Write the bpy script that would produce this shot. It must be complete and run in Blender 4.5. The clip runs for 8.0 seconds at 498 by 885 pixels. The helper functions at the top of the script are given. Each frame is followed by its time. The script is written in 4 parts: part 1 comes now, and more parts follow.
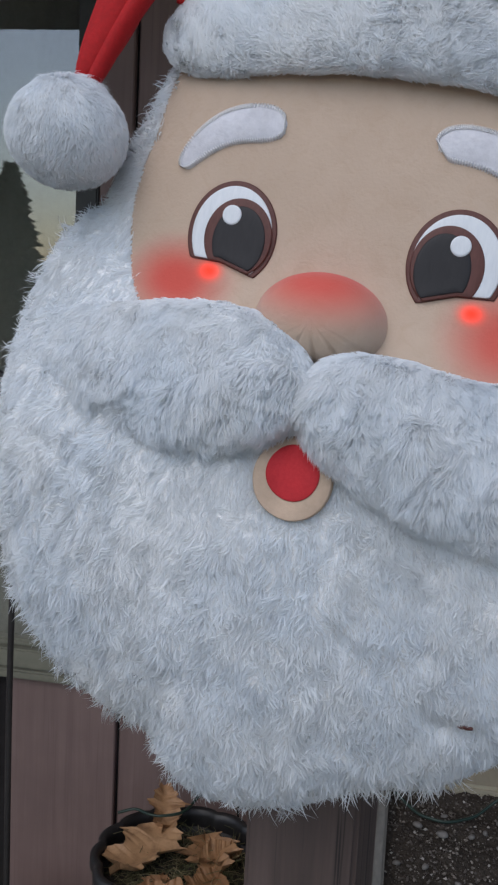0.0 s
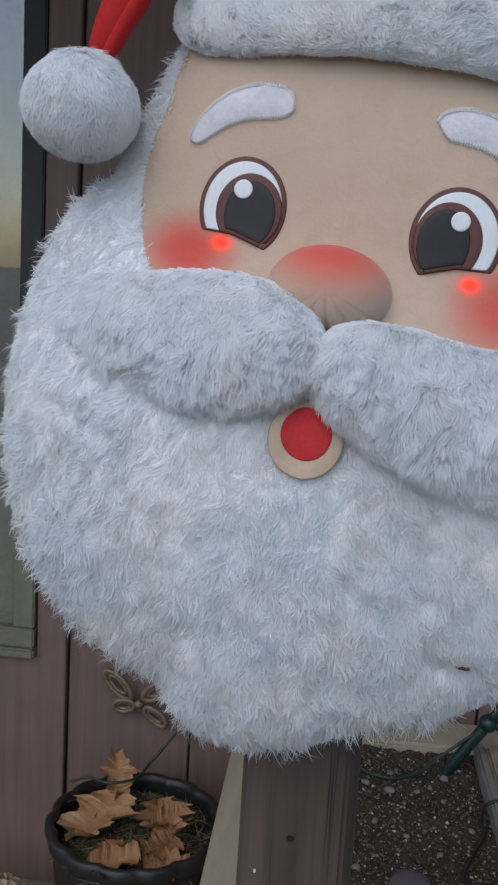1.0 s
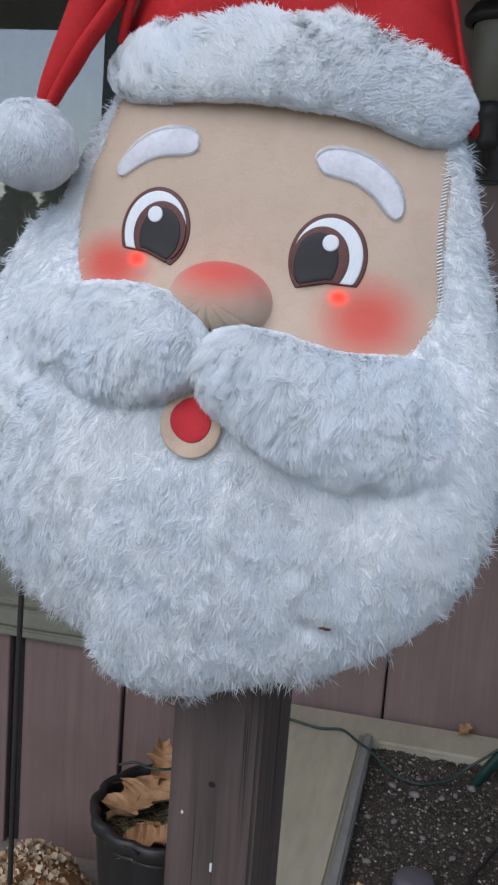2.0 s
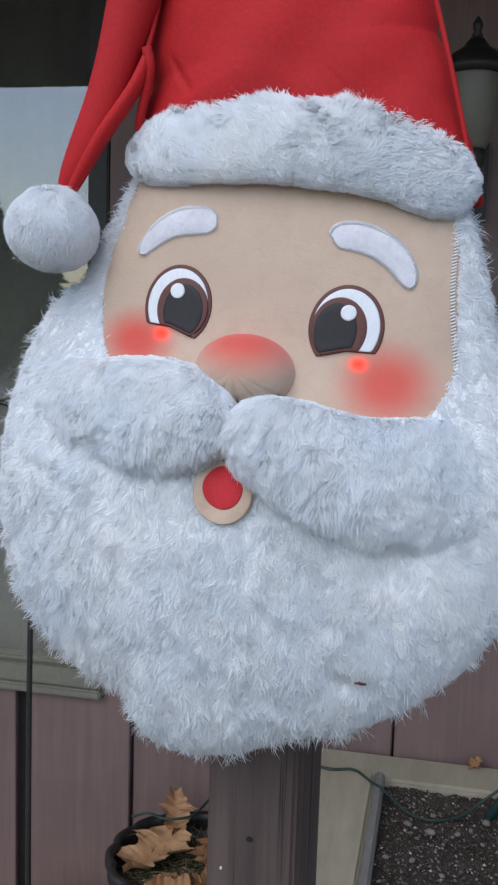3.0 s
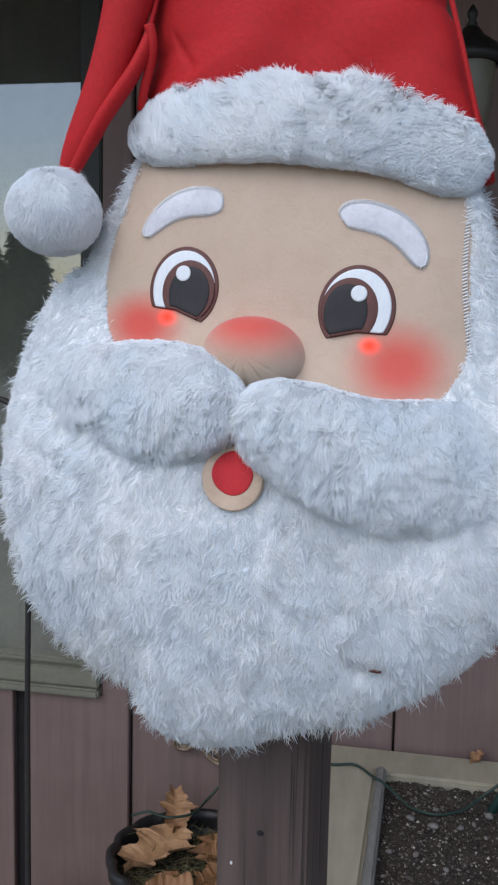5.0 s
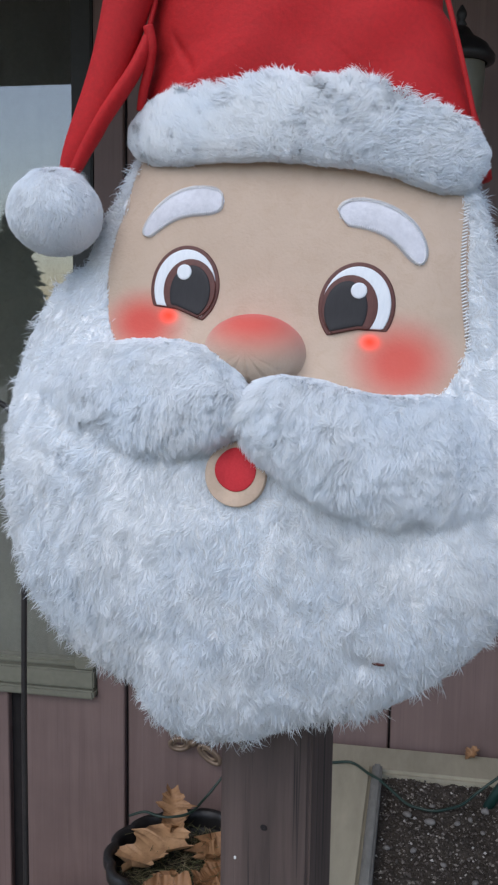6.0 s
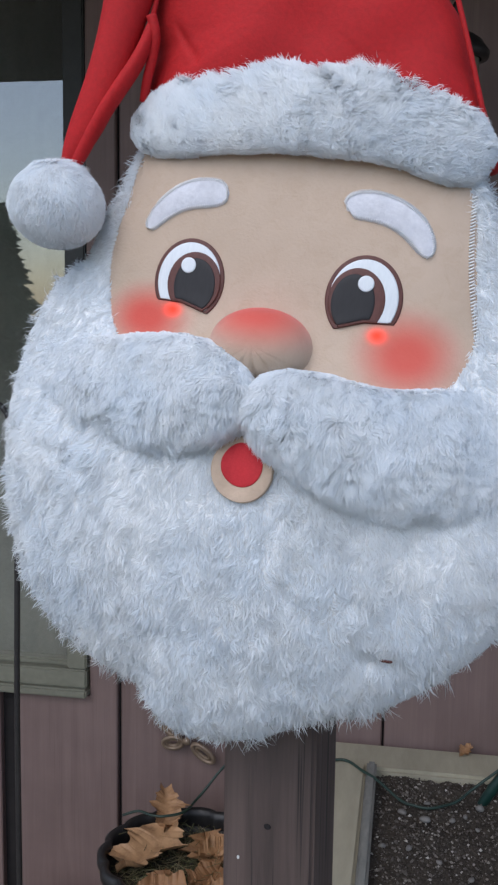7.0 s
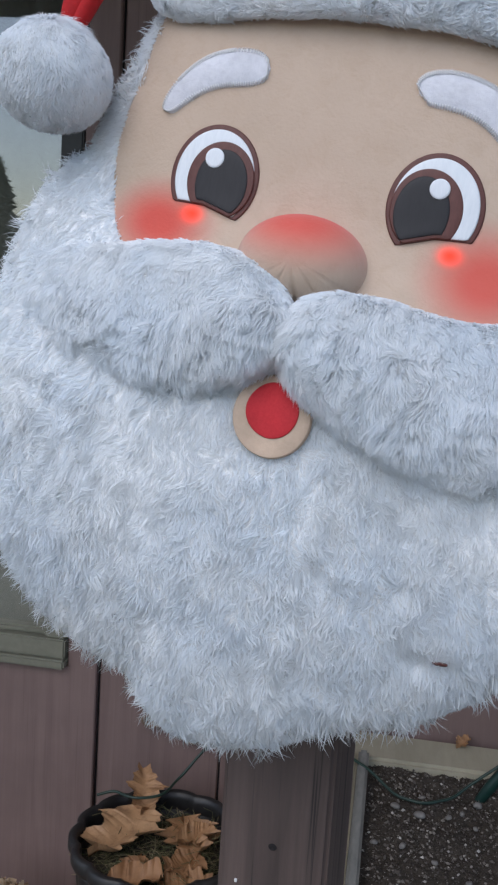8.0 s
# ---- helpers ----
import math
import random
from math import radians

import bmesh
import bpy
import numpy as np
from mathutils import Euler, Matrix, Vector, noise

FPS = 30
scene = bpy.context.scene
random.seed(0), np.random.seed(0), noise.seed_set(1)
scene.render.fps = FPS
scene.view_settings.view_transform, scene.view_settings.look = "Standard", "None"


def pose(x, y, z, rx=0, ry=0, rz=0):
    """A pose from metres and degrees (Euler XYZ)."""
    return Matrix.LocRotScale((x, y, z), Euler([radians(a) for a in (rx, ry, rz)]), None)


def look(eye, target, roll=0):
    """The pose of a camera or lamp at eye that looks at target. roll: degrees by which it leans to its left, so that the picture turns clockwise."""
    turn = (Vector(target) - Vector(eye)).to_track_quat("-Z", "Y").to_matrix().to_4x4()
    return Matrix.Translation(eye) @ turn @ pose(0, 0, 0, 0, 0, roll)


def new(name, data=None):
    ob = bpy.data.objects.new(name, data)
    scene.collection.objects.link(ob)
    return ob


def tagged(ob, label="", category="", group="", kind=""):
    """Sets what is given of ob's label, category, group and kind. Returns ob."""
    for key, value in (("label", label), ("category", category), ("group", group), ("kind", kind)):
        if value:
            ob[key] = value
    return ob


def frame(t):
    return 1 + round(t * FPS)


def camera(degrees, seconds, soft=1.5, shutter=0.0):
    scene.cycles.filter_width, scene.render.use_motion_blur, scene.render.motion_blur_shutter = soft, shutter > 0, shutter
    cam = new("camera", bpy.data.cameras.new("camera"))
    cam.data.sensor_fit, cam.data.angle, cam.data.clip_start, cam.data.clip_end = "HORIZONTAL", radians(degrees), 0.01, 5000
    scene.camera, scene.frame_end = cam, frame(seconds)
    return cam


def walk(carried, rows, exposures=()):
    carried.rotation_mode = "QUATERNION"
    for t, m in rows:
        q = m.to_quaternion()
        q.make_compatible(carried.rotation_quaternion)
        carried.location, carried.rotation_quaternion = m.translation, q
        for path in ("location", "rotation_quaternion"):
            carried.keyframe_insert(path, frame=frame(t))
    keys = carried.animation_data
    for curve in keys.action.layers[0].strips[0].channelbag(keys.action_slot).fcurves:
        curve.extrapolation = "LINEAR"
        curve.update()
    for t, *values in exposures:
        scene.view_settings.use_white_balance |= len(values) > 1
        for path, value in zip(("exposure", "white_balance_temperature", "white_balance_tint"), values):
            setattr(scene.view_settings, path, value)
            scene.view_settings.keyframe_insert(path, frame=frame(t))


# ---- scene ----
cam = camera(29.3, 8.0, 2.3)
EXPOSURES = ((0.0, 0.25, 6420, 10), (1.0, 0.24, 6420, 10), (1.5, 0.29, 6420, 10), (1.7, 0.50, 6350, 10), (2.8, 0.64, 6250, 10), (7.0, 0.63, 6250, 10), (7.5, 0.65, 6250, 10), (8.0, 0.55, 6250, 10))
PATH = [
    (0, (0.091, -0.688, 1.072), (-0.243, 1.258, 0.755), 2.9),
    (0.5, (0.081, -0.704, 1.069), (-0.221, 1.24, 0.712), 2.7),
    (1, (0.039, -0.731, 1.066), (-0.134, 1.229, 0.708), 3.4),
    (1.5, (0.185, -0.776, 1.054), (-0.118, 1.164, 0.672), 6.9),
    (1.7, (0.225, -0.794, 1.058), (-0.162, 1.133, 0.689), 6.0),
    (2.8, (0.196, -0.851, 1.098), (-0.198, 1.093, 0.839), 1.7),
    (3, (0.19, -0.851, 1.097), (-0.205, 1.092, 0.84), 1.8),
    (3.5, (0.181, -0.849, 1.092), (-0.212, 1.096, 0.838), 1.9),
    (4, (0.182, -0.846, 1.087), (-0.207, 1.1, 0.833), 1.8),
    (4.5, (0.178, -0.838, 1.085), (-0.207, 1.107, 0.827), 1.5),
    (6, (0.164, -0.849, 1.08), (-0.19, 1.102, 0.825), 0.8),
    (6.5, (0.161, -0.852, 1.08), (-0.183, 1.102, 0.827), 0.8),
    (7, (0.148, -0.843, 1.076), (-0.18, 1.113, 0.818), 0.8),
    (7.5, (0.104, -0.826, 1.066), (-0.186, 1.135, 0.799), 1.0),
    (8, (0.097, -0.7, 1.035), (-0.202, 1.252, 0.721), 3.6),
]
walk(cam, [(t, look(eye, target, roll)) for t, eye, target, roll in PATH], EXPOSURES)

# ---- light ----
world = bpy.data.worlds.new("sky")
scene.world = world
world.use_nodes = True
wn = world.node_tree.nodes
sky = wn.new("ShaderNodeTexSky")
sky.sky_type, sky.sun_disc = "NISHITA", False
sky.sun_elevation, sky.sun_rotation = radians(52), radians(200)
sky.air_density, sky.dust_density, sky.ozone_density = 1.0, 1.5, 1.5
wn["Background"].inputs["Strength"].default_value = 0.115
world.node_tree.links.new(sky.outputs["Color"], wn["Background"].inputs["Color"])
sun = new("sun", bpy.data.lights.new("sun", "SUN"))
sun.data.energy, sun.data.angle, sun.data.color = 1.0, radians(70), (1.0, 0.98, 0.96)
sun.matrix_world = look((-2.5, -7, 10), (0, 0, 0.8))


# ---- materials ----
def nodes_of(name):
    m = bpy.data.materials.new(name)
    m.use_nodes = True
    nt = m.node_tree
    return m, nt, nt.nodes["Principled BSDF"]


def put_in(nt, socket, value):
    if isinstance(value, bpy.types.NodeSocket):
        nt.links.new(value, socket)
    else:
        socket.default_value = value


def place_coords(nt, scale=(1, 1, 1), source="Object"):
    c = nt.nodes.new("ShaderNodeTexCoord")
    m = nt.nodes.new("ShaderNodeMapping")
    m.inputs["Scale"].default_value = scale
    nt.links.new(c.outputs[source], m.inputs["Vector"])
    return m.outputs["Vector"]


def noise_of(nt, vec, scale, detail=4.0, rough=0.55, distortion=0.0):
    n = nt.nodes.new("ShaderNodeTexNoise")
    n.inputs["Scale"].default_value, n.inputs["Detail"].default_value = scale, detail
    n.inputs["Roughness"].default_value, n.inputs["Distortion"].default_value = rough, distortion
    nt.links.new(vec, n.inputs["Vector"])
    return n.outputs["Fac"]


def ramp(nt, fac, stops):
    r = nt.nodes.new("ShaderNodeValToRGB")
    e = r.color_ramp.elements
    while len(e) < len(stops):
        e.new(0.5)
    for k, (p, c) in zip(e, stops):
        k.position, k.color = p, (*c, 1) if len(c) == 3 else c
    nt.links.new(fac, r.inputs["Fac"])
    return r.outputs["Color"]


def mix(nt, fac, a, b, mode="MIX"):
    m = nt.nodes.new("ShaderNodeMix")
    m.data_type, m.blend_type = "RGBA", mode
    put_in(nt, m.inputs["Factor"], fac)
    put_in(nt, m.inputs["A"], (*a, 1) if isinstance(a, tuple) else a)
    put_in(nt, m.inputs["B"], (*b, 1) if isinstance(b, tuple) else b)
    return m.outputs["Result"]


def bump(nt, bsdf, height, strength, distance):
    b = nt.nodes.new("ShaderNodeBump")
    b.inputs["Strength"].default_value, b.inputs["Distance"].default_value = strength, distance
    nt.links.new(height, b.inputs["Height"])
    nt.links.new(b.outputs["Normal"], bsdf.inputs["Normal"])


def spot(nt, centre, radii, lo, hi):
    """1 inside an ellipsoid round centre (object space), falling to 0 outside it."""
    c = nt.nodes.new("ShaderNodeTexCoord")
    m = nt.nodes.new("ShaderNodeMapping")
    m.vector_type = "POINT"
    m.inputs["Location"].default_value = tuple(-a / r for a, r in zip(centre, radii))
    m.inputs["Scale"].default_value = tuple(1 / r for r in radii)
    nt.links.new(c.outputs["Object"], m.inputs["Vector"])
    ln = nt.nodes.new("ShaderNodeVectorMath")
    ln.operation = "LENGTH"
    nt.links.new(m.outputs["Vector"], ln.inputs[0])
    mr = nt.nodes.new("ShaderNodeMapRange")
    mr.interpolation_type = "SMOOTHSTEP"
    mr.inputs["From Min"].default_value, mr.inputs["From Max"].default_value = lo, hi
    mr.inputs["To Min"].default_value, mr.inputs["To Max"].default_value = 1.0, 0.0
    nt.links.new(ln.outputs["Value"], mr.inputs["Value"])
    return mr.outputs["Result"]


def plain(name, dark, light, rough=0.7, scale=30.0, relief=0.2, depth=0.002, stretch=(1, 1, 1), metal=0.0, sheen=0.0, blotch=4.0):
    """Two-scale mottled surface: fine grain over slow blotches, with relief."""
    m, nt, p = nodes_of(name)
    v = place_coords(nt, stretch)
    fine, slow = noise_of(nt, v, scale, 6.0, 0.65), noise_of(nt, v, blotch, 3.0)
    col = ramp(nt, fine, [(0.25, dark), (0.75, light)])
    shade = ramp(nt, slow, [(0.3, (0.78, 0.78, 0.78)), (0.7, (1.0, 1.0, 1.0))])
    nt.links.new(mix(nt, 1.0, col, shade, "MULTIPLY"), p.inputs["Base Color"])
    p.inputs["Roughness"].default_value, p.inputs["Metallic"].default_value = rough, metal
    p.inputs["Sheen Weight"].default_value = sheen
    if relief:
        bump(nt, p, fine, relief, depth)
    return m


def fur_material(name, root, tip, rough=0.75):
    m, nt, p = nodes_of(name)
    g = nt.nodes.new("ShaderNodeNewGeometry")
    col = ramp(nt, g.outputs["Random Per Island"], [(0.0, root), (1.0, tip)])
    v = place_coords(nt)
    tone = ramp(nt, noise_of(nt, v, 16.0, 3.0), [(0.35, (0.90, 0.95, 1.0)), (0.65, (0.985, 0.995, 1.0))])
    nt.links.new(mix(nt, 1.0, col, tone, "MULTIPLY"), p.inputs["Base Color"])
    p.inputs["Roughness"].default_value = rough
    p.inputs["Specular IOR Level"].default_value = 0.3
    tr = nt.nodes.new("ShaderNodeBsdfTranslucent")
    tr.inputs["Color"].default_value = (0.93, 0.94, 0.95, 1)
    ms = nt.nodes.new("ShaderNodeMixShader")
    ms.inputs[0].default_value = 0.55
    out = nt.nodes["Material Output"]
    nt.links.new(p.outputs[0], ms.inputs[1])
    nt.links.new(tr.outputs[0], ms.inputs[2])
    nt.links.new(ms.outputs[0], out.inputs["Surface"])
    return m


M_FUR = fur_material("white_plush_pile", (0.94, 0.957, 0.965), (0.972, 0.985, 0.99))
M_PILE = plain("white_plush_backing", (0.88, 0.892, 0.90), (0.94, 0.95, 0.955), 0.9, 120.0, 0.6, 0.003)
M_BROW = plain("white_brow_felt", (0.62, 0.62, 0.67), (0.76, 0.76, 0.80), 0.85, 260.0, 0.5, 0.0015, sheen=0.3, blotch=40.0)
M_THREAD = plain("white_thread", (0.84, 0.84, 0.85), (0.92, 0.92, 0.92), 0.6, 300.0, 0.0)
M_RED = plain("red_velour", (0.39, 0.003, 0.005), (0.54, 0.005, 0.008), 0.8, 260.0, 0.5, 0.0012, sheen=0.0, blotch=9.0)
M_MOUTH = plain("red_felt", (0.56, 0.02, 0.03), (0.66, 0.035, 0.045), 0.8, 600.0, 0.3, 0.0005, blotch=30.0)
M_LIP = plain("tan_felt", (0.62, 0.46, 0.34), (0.70, 0.53, 0.40), 0.9, 350.0, 0.4, 0.0008, blotch=30.0)
M_BROWN = plain("brown_embroidery", (0.085, 0.024, 0.018), (0.14, 0.045, 0.034), 0.55, 500.0, 0.4, 0.0006, stretch=(1, 1, 0.25))
M_PUPIL = plain("black_embroidery", (0.009, 0.008, 0.010), (0.018, 0.016, 0.019), 0.6, 500.0, 0.3, 0.0005, stretch=(1, 1, 0.2))
M_EYEWHITE = plain("white_embroidery", (0.74, 0.78, 0.82), (0.86, 0.89, 0.92), 0.5, 500.0, 0.4, 0.0005, stretch=(1, 1, 0.2))


def skin_material(name, blushes, lamps):
    m, nt, p = nodes_of(name)
    v = place_coords(nt)
    fine, slow, nap = noise_of(nt, v, 420.0, 3.0, 0.6), noise_of(nt, v, 14.0, 5.0, 0.6), noise_of(nt, v, 70.0, 4.0, 0.7, 0.6)
    col = ramp(nt, slow, [(0.3, (0.49, 0.372, 0.28)), (0.7, (0.56, 0.432, 0.333))])
    col = mix(nt, ramp(nt, nap, [(0.3, (0.45, 0.45, 0.45)), (0.52, (0.0, 0.0, 0.0))]), col, (0.465, 0.337, 0.24))
    # airbrushed blush
    for centre, radii, most in blushes:
        fac = nt.nodes.new("ShaderNodeMath")
        fac.operation, fac.inputs[1].default_value = "MULTIPLY", most
        nt.links.new(spot(nt, centre, radii, 0.15, 1.0), fac.inputs[0])
        col = mix(nt, fac.outputs[0], col, (0.62, 0.055, 0.038))
    nt.links.new(col, p.inputs["Base Color"])
    p.inputs["Roughness"].default_value, p.inputs["Sheen Weight"].default_value = 0.85, 0.15
    # small red lamps sewn under the cloth
    if lamps:
        g1, g2 = [spot(nt, q, (0.0150, 1, 0.0120), 0.0, 1.0) for q in lamps]
        add = nt.nodes.new("ShaderNodeMath")
        nt.links.new(g1, add.inputs[0])
        nt.links.new(g2, add.inputs[1])
        soft = nt.nodes.new("ShaderNodeMath")
        soft.operation, soft.inputs[1].default_value = "POWER", 1.8
        nt.links.new(add.outputs[0], soft.inputs[0])
        nt.links.new(mix(nt, soft.outputs[0], col, (0.7, 0.03, 0.015)), p.inputs["Base Color"])
        pw = nt.nodes.new("ShaderNodeMath")
        pw.operation, pw.inputs[1].default_value = "MULTIPLY", 0.8
        nt.links.new(soft.outputs[0], pw.inputs[0])
        p.inputs["Emission Color"].default_value = (1.0, 0.035, 0.008, 1)
        nt.links.new(pw.outputs[0], p.inputs["Emission Strength"])
    bump(nt, p, mix(nt, 0.6, fine, nap), 0.55, 0.0016)
    return m


M_SKIN = skin_material("peach_plush", (((-0.102, 0, -0.046), (0.050, 1, 0.036), 0.9), ((0.114, 0, -0.052), (0.054, 1, 0.046), 0.85)), ((-0.0805, -0.005, -0.0378), (0.0886, -0.005, -0.0395)))
M_NOSE = skin_material("peach_nose_plush", (((-0.003, 0, -0.030), (0.080, 1, 0.044), 0.90),), ())


def wood_material(name, dark, light, crack, scale=1.0, rough=0.75, cracks=0.5, relief=0.5, bite=(0.30, 0.42)):
    """Stained timber with its grain along z."""
    m, nt, p = nodes_of(name)
    g = nt.nodes.new("ShaderNodeObjectInfo")
    sh = nt.nodes.new("ShaderNodeVectorMath")
    sh.operation = "ADD"
    nt.links.new(place_coords(nt, (scale, scale, scale * 0.05)), sh.inputs[0])
    nt.links.new(g.outputs["Random"], sh.inputs[1])
    v = sh.outputs[0]
    grain, fine = noise_of(nt, v, 60.0, 6.0, 0.6, 0.4), noise_of(nt, place_coords(nt, (scale, scale, scale * 0.010)), 300.0, 2.0)
    blot = noise_of(nt, place_coords(nt), 5.0, 4.0)
    col = ramp(nt, grain, [(0.3, dark), (0.7, light)])
    col = mix(nt, ramp(nt, fine, [(bite[0], (cracks, cracks, cracks)), (bite[1], (0, 0, 0))]), col, crack)
    col = mix(nt, 1.0, col, ramp(nt, blot, [(0.3, (0.8, 0.8, 0.8)), (0.7, (1, 1, 1))]), "MULTIPLY")
    nt.links.new(col, p.inputs["Base Color"])
    p.inputs["Roughness"].default_value = rough
    bump(nt, p, mix(nt, 0.4, grain, fine), relief, 0.002)
    return m


M_POST = wood_material("stained_post", (0.062, 0.043, 0.037), (0.130, 0.090, 0.077), (0.018, 0.013, 0.012), 1.0, 0.7, 0.9, 0.9, (0.33, 0.40))
M_SIDING = wood_material("brown_siding", (0.180, 0.118, 0.105), (0.225, 0.152, 0.136), (0.112, 0.075, 0.066), 0.8, 0.6, 0.35, 0.35)
M_BATTEN = plain("dark_gap", (0.012, 0.010, 0.010), (0.02, 0.016, 0.016), 0.9)
M_TAN = plain("weathered_tan_board", (0.37, 0.335, 0.24), (0.47, 0.425, 0.315), 0.8, 40.0, 0.3, 0.001, stretch=(1, 0.2, 1), blotch=6.0)
M_GREYEDGE = plain("grey_weathered_edge", (0.17, 0.17, 0.155), (0.30, 0.29, 0.26), 0.85, 60.0, 0.6, 0.002, stretch=(1, 0.3, 1), blotch=14.0)
M_OLIVE = plain("olive_beige_paint", (0.19, 0.185, 0.135), (0.245, 0.235, 0.18), 0.5, 60.0, 0.15, 0.0008, blotch=5.0)
# the olive frame paint again, with shade put into its colour
M_OLIVE_SHADED = plain("olive_paint_shaded", (0.030, 0.031, 0.030), (0.042, 0.043, 0.041), 0.55, 40.0, 0.2, 0.001)
M_SOIL = plain("dark_soil", (0.028, 0.022, 0.016), (0.098, 0.078, 0.060), 0.95, 130.0, 1.0, 0.006, blotch=18.0)
M_PEBBLE, nt_, p_ = nodes_of("pale_grit")
g_ = nt_.nodes.new("ShaderNodeNewGeometry")
nt_.links.new(ramp(nt_, g_.outputs["Random Per Island"], [(0.0, (0.06, 0.048, 0.038)), (0.62, (0.12, 0.10, 0.082)), (0.9, (0.26, 0.23, 0.19)), (1.0, (0.48, 0.45, 0.40))]), p_.inputs["Base Color"])
p_.inputs["Roughness"].default_value = 0.7
M_STONE = plain("grey_stone", (0.15, 0.138, 0.125), (0.29, 0.268, 0.24), 0.75, 80.0, 0.4, 0.001)
M_POT = plain("black_plastic", (0.014, 0.013, 0.013), (0.024, 0.022, 0.022), 0.45, 60.0, 0.15, 0.001)
M_CABLE = plain("black_cable", (0.010, 0.010, 0.010), (0.018, 0.018, 0.018), 0.4, 60.0, 0.0)
M_GREENCABLE = plain("green_cable", (0.015, 0.036, 0.027), (0.024, 0.052, 0.038), 0.4, 60.0, 0.0)
M_STAKE = plain("green_plastic", (0.006, 0.028, 0.022), (0.010, 0.042, 0.033), 0.4, 40.0, 0.1)
M_IRON = plain("black_iron", (0.018, 0.016, 0.016), (0.034, 0.030, 0.029), 0.45, 90.0, 0.25, 0.001)
M_LAMPGLASS = plain("cream_frosted_glass", (0.17, 0.16, 0.12), (0.22, 0.205, 0.16), 0.35, 30.0, 0.0)
M_DOME, nt_, p_ = nodes_of("smoky_plastic")
p_.inputs["Base Color"].default_value, p_.inputs["Roughness"].default_value = (0.10, 0.09, 0.10, 1), 0.3
M_CURTAIN = plain("grey_green_curtain", (0.25, 0.25, 0.215), (0.32, 0.32, 0.28), 0.9, 90.0, 0.2, 0.001)
M_GLASS, nt_, p_ = nodes_of("window_glass")
p_.inputs["Base Color"].default_value, p_.inputs["Roughness"].default_value = (0.93, 0.96, 0.94, 1), 0.01
p_.inputs["Transmission Weight"].default_value, p_.inputs["IOR"].default_value = 1.0, 2.1
M_GROUND = plain("pale_gravel_ground", (0.17, 0.155, 0.13), (0.27, 0.25, 0.215), 0.95, 25.0, 0.6, 0.01, blotch=1.5)
M_SOFFIT = wood_material("brown_soffit", (0.05, 0.034, 0.032), (0.07, 0.048, 0.046), (0.03, 0.02, 0.02))
M_DRYGRASS, nt_, p_ = nodes_of("dry_grass")
g_ = nt_.nodes.new("ShaderNodeNewGeometry")
nt_.links.new(ramp(nt_, g_.outputs["Random Per Island"], [(0.0, (0.05, 0.06, 0.025)), (0.5, (0.14, 0.13, 0.06)), (1.0, (0.33, 0.26, 0.15))]), p_.inputs["Base Color"])
p_.inputs["Roughness"].default_value = 0.8
M_PETAL, nt_, p_ = nodes_of("dried_blossom")
g_ = nt_.nodes.new("ShaderNodeNewGeometry")
nt_.links.new(ramp(nt_, g_.outputs["Random Per Island"], [(0.0, (0.30, 0.17, 0.09)), (0.5, (0.50, 0.37, 0.24)), (1.0, (0.66, 0.56, 0.42))]), p_.inputs["Base Color"])
p_.inputs["Roughness"].default_value = 0.85
M_NEEDLE = plain("conifer_foliage", (0.025, 0.045, 0.02), (0.06, 0.09, 0.045), 0.8, 20.0, 0.0)
M_BARK = plain("grey_bark", (0.06, 0.05, 0.04), (0.14, 0.11, 0.09), 0.9, 12.0, 0.6, 0.01, stretch=(1, 1, 0.2))
M_PAPER = plain("white_card", (0.74, 0.74, 0.72), (0.80, 0.80, 0.78), 0.6, 60.0, 0.0)
M_INK = plain("grey_ink", (0.12, 0.12, 0.13), (0.16, 0.16, 0.17), 0.6, 60.0, 0.0)
M_BRONZE = plain("brown_bronze", (0.20, 0.14, 0.095), (0.32, 0.23, 0.16), 0.45, 60.0, 0.2, 0.001, metal=0.3)
M_ROOM = plain("room_plaster", (0.25, 0.24, 0.22), (0.3, 0.29, 0.27), 0.9, 20.0, 0.0)


def leaf_material():
    m, nt, p = nodes_of("oak_leaf")
    o = nt.nodes.new("ShaderNodeObjectInfo")
    v = place_coords(nt)
    n1 = noise_of(nt, v, 45.0, 5.0, 0.65)
    c = ramp(nt, o.outputs["Random"], [(0.0, (0.28, 0.138, 0.060)), (0.5, (0.35, 0.185, 0.085)), (1.0, (0.43, 0.25, 0.125))])
    c = mix(nt, ramp(nt, n1, [(0.45, (0, 0, 0)), (0.75, (0.75, 0.75, 0.75))]), c, (0.17, 0.085, 0.04))
    nt.links.new(c, p.inputs["Base Color"])
    p.inputs["Roughness"].default_value = 0.6
    bump(nt, p, n1, 0.4, 0.002)
    return m


M_LEAF = leaf_material()


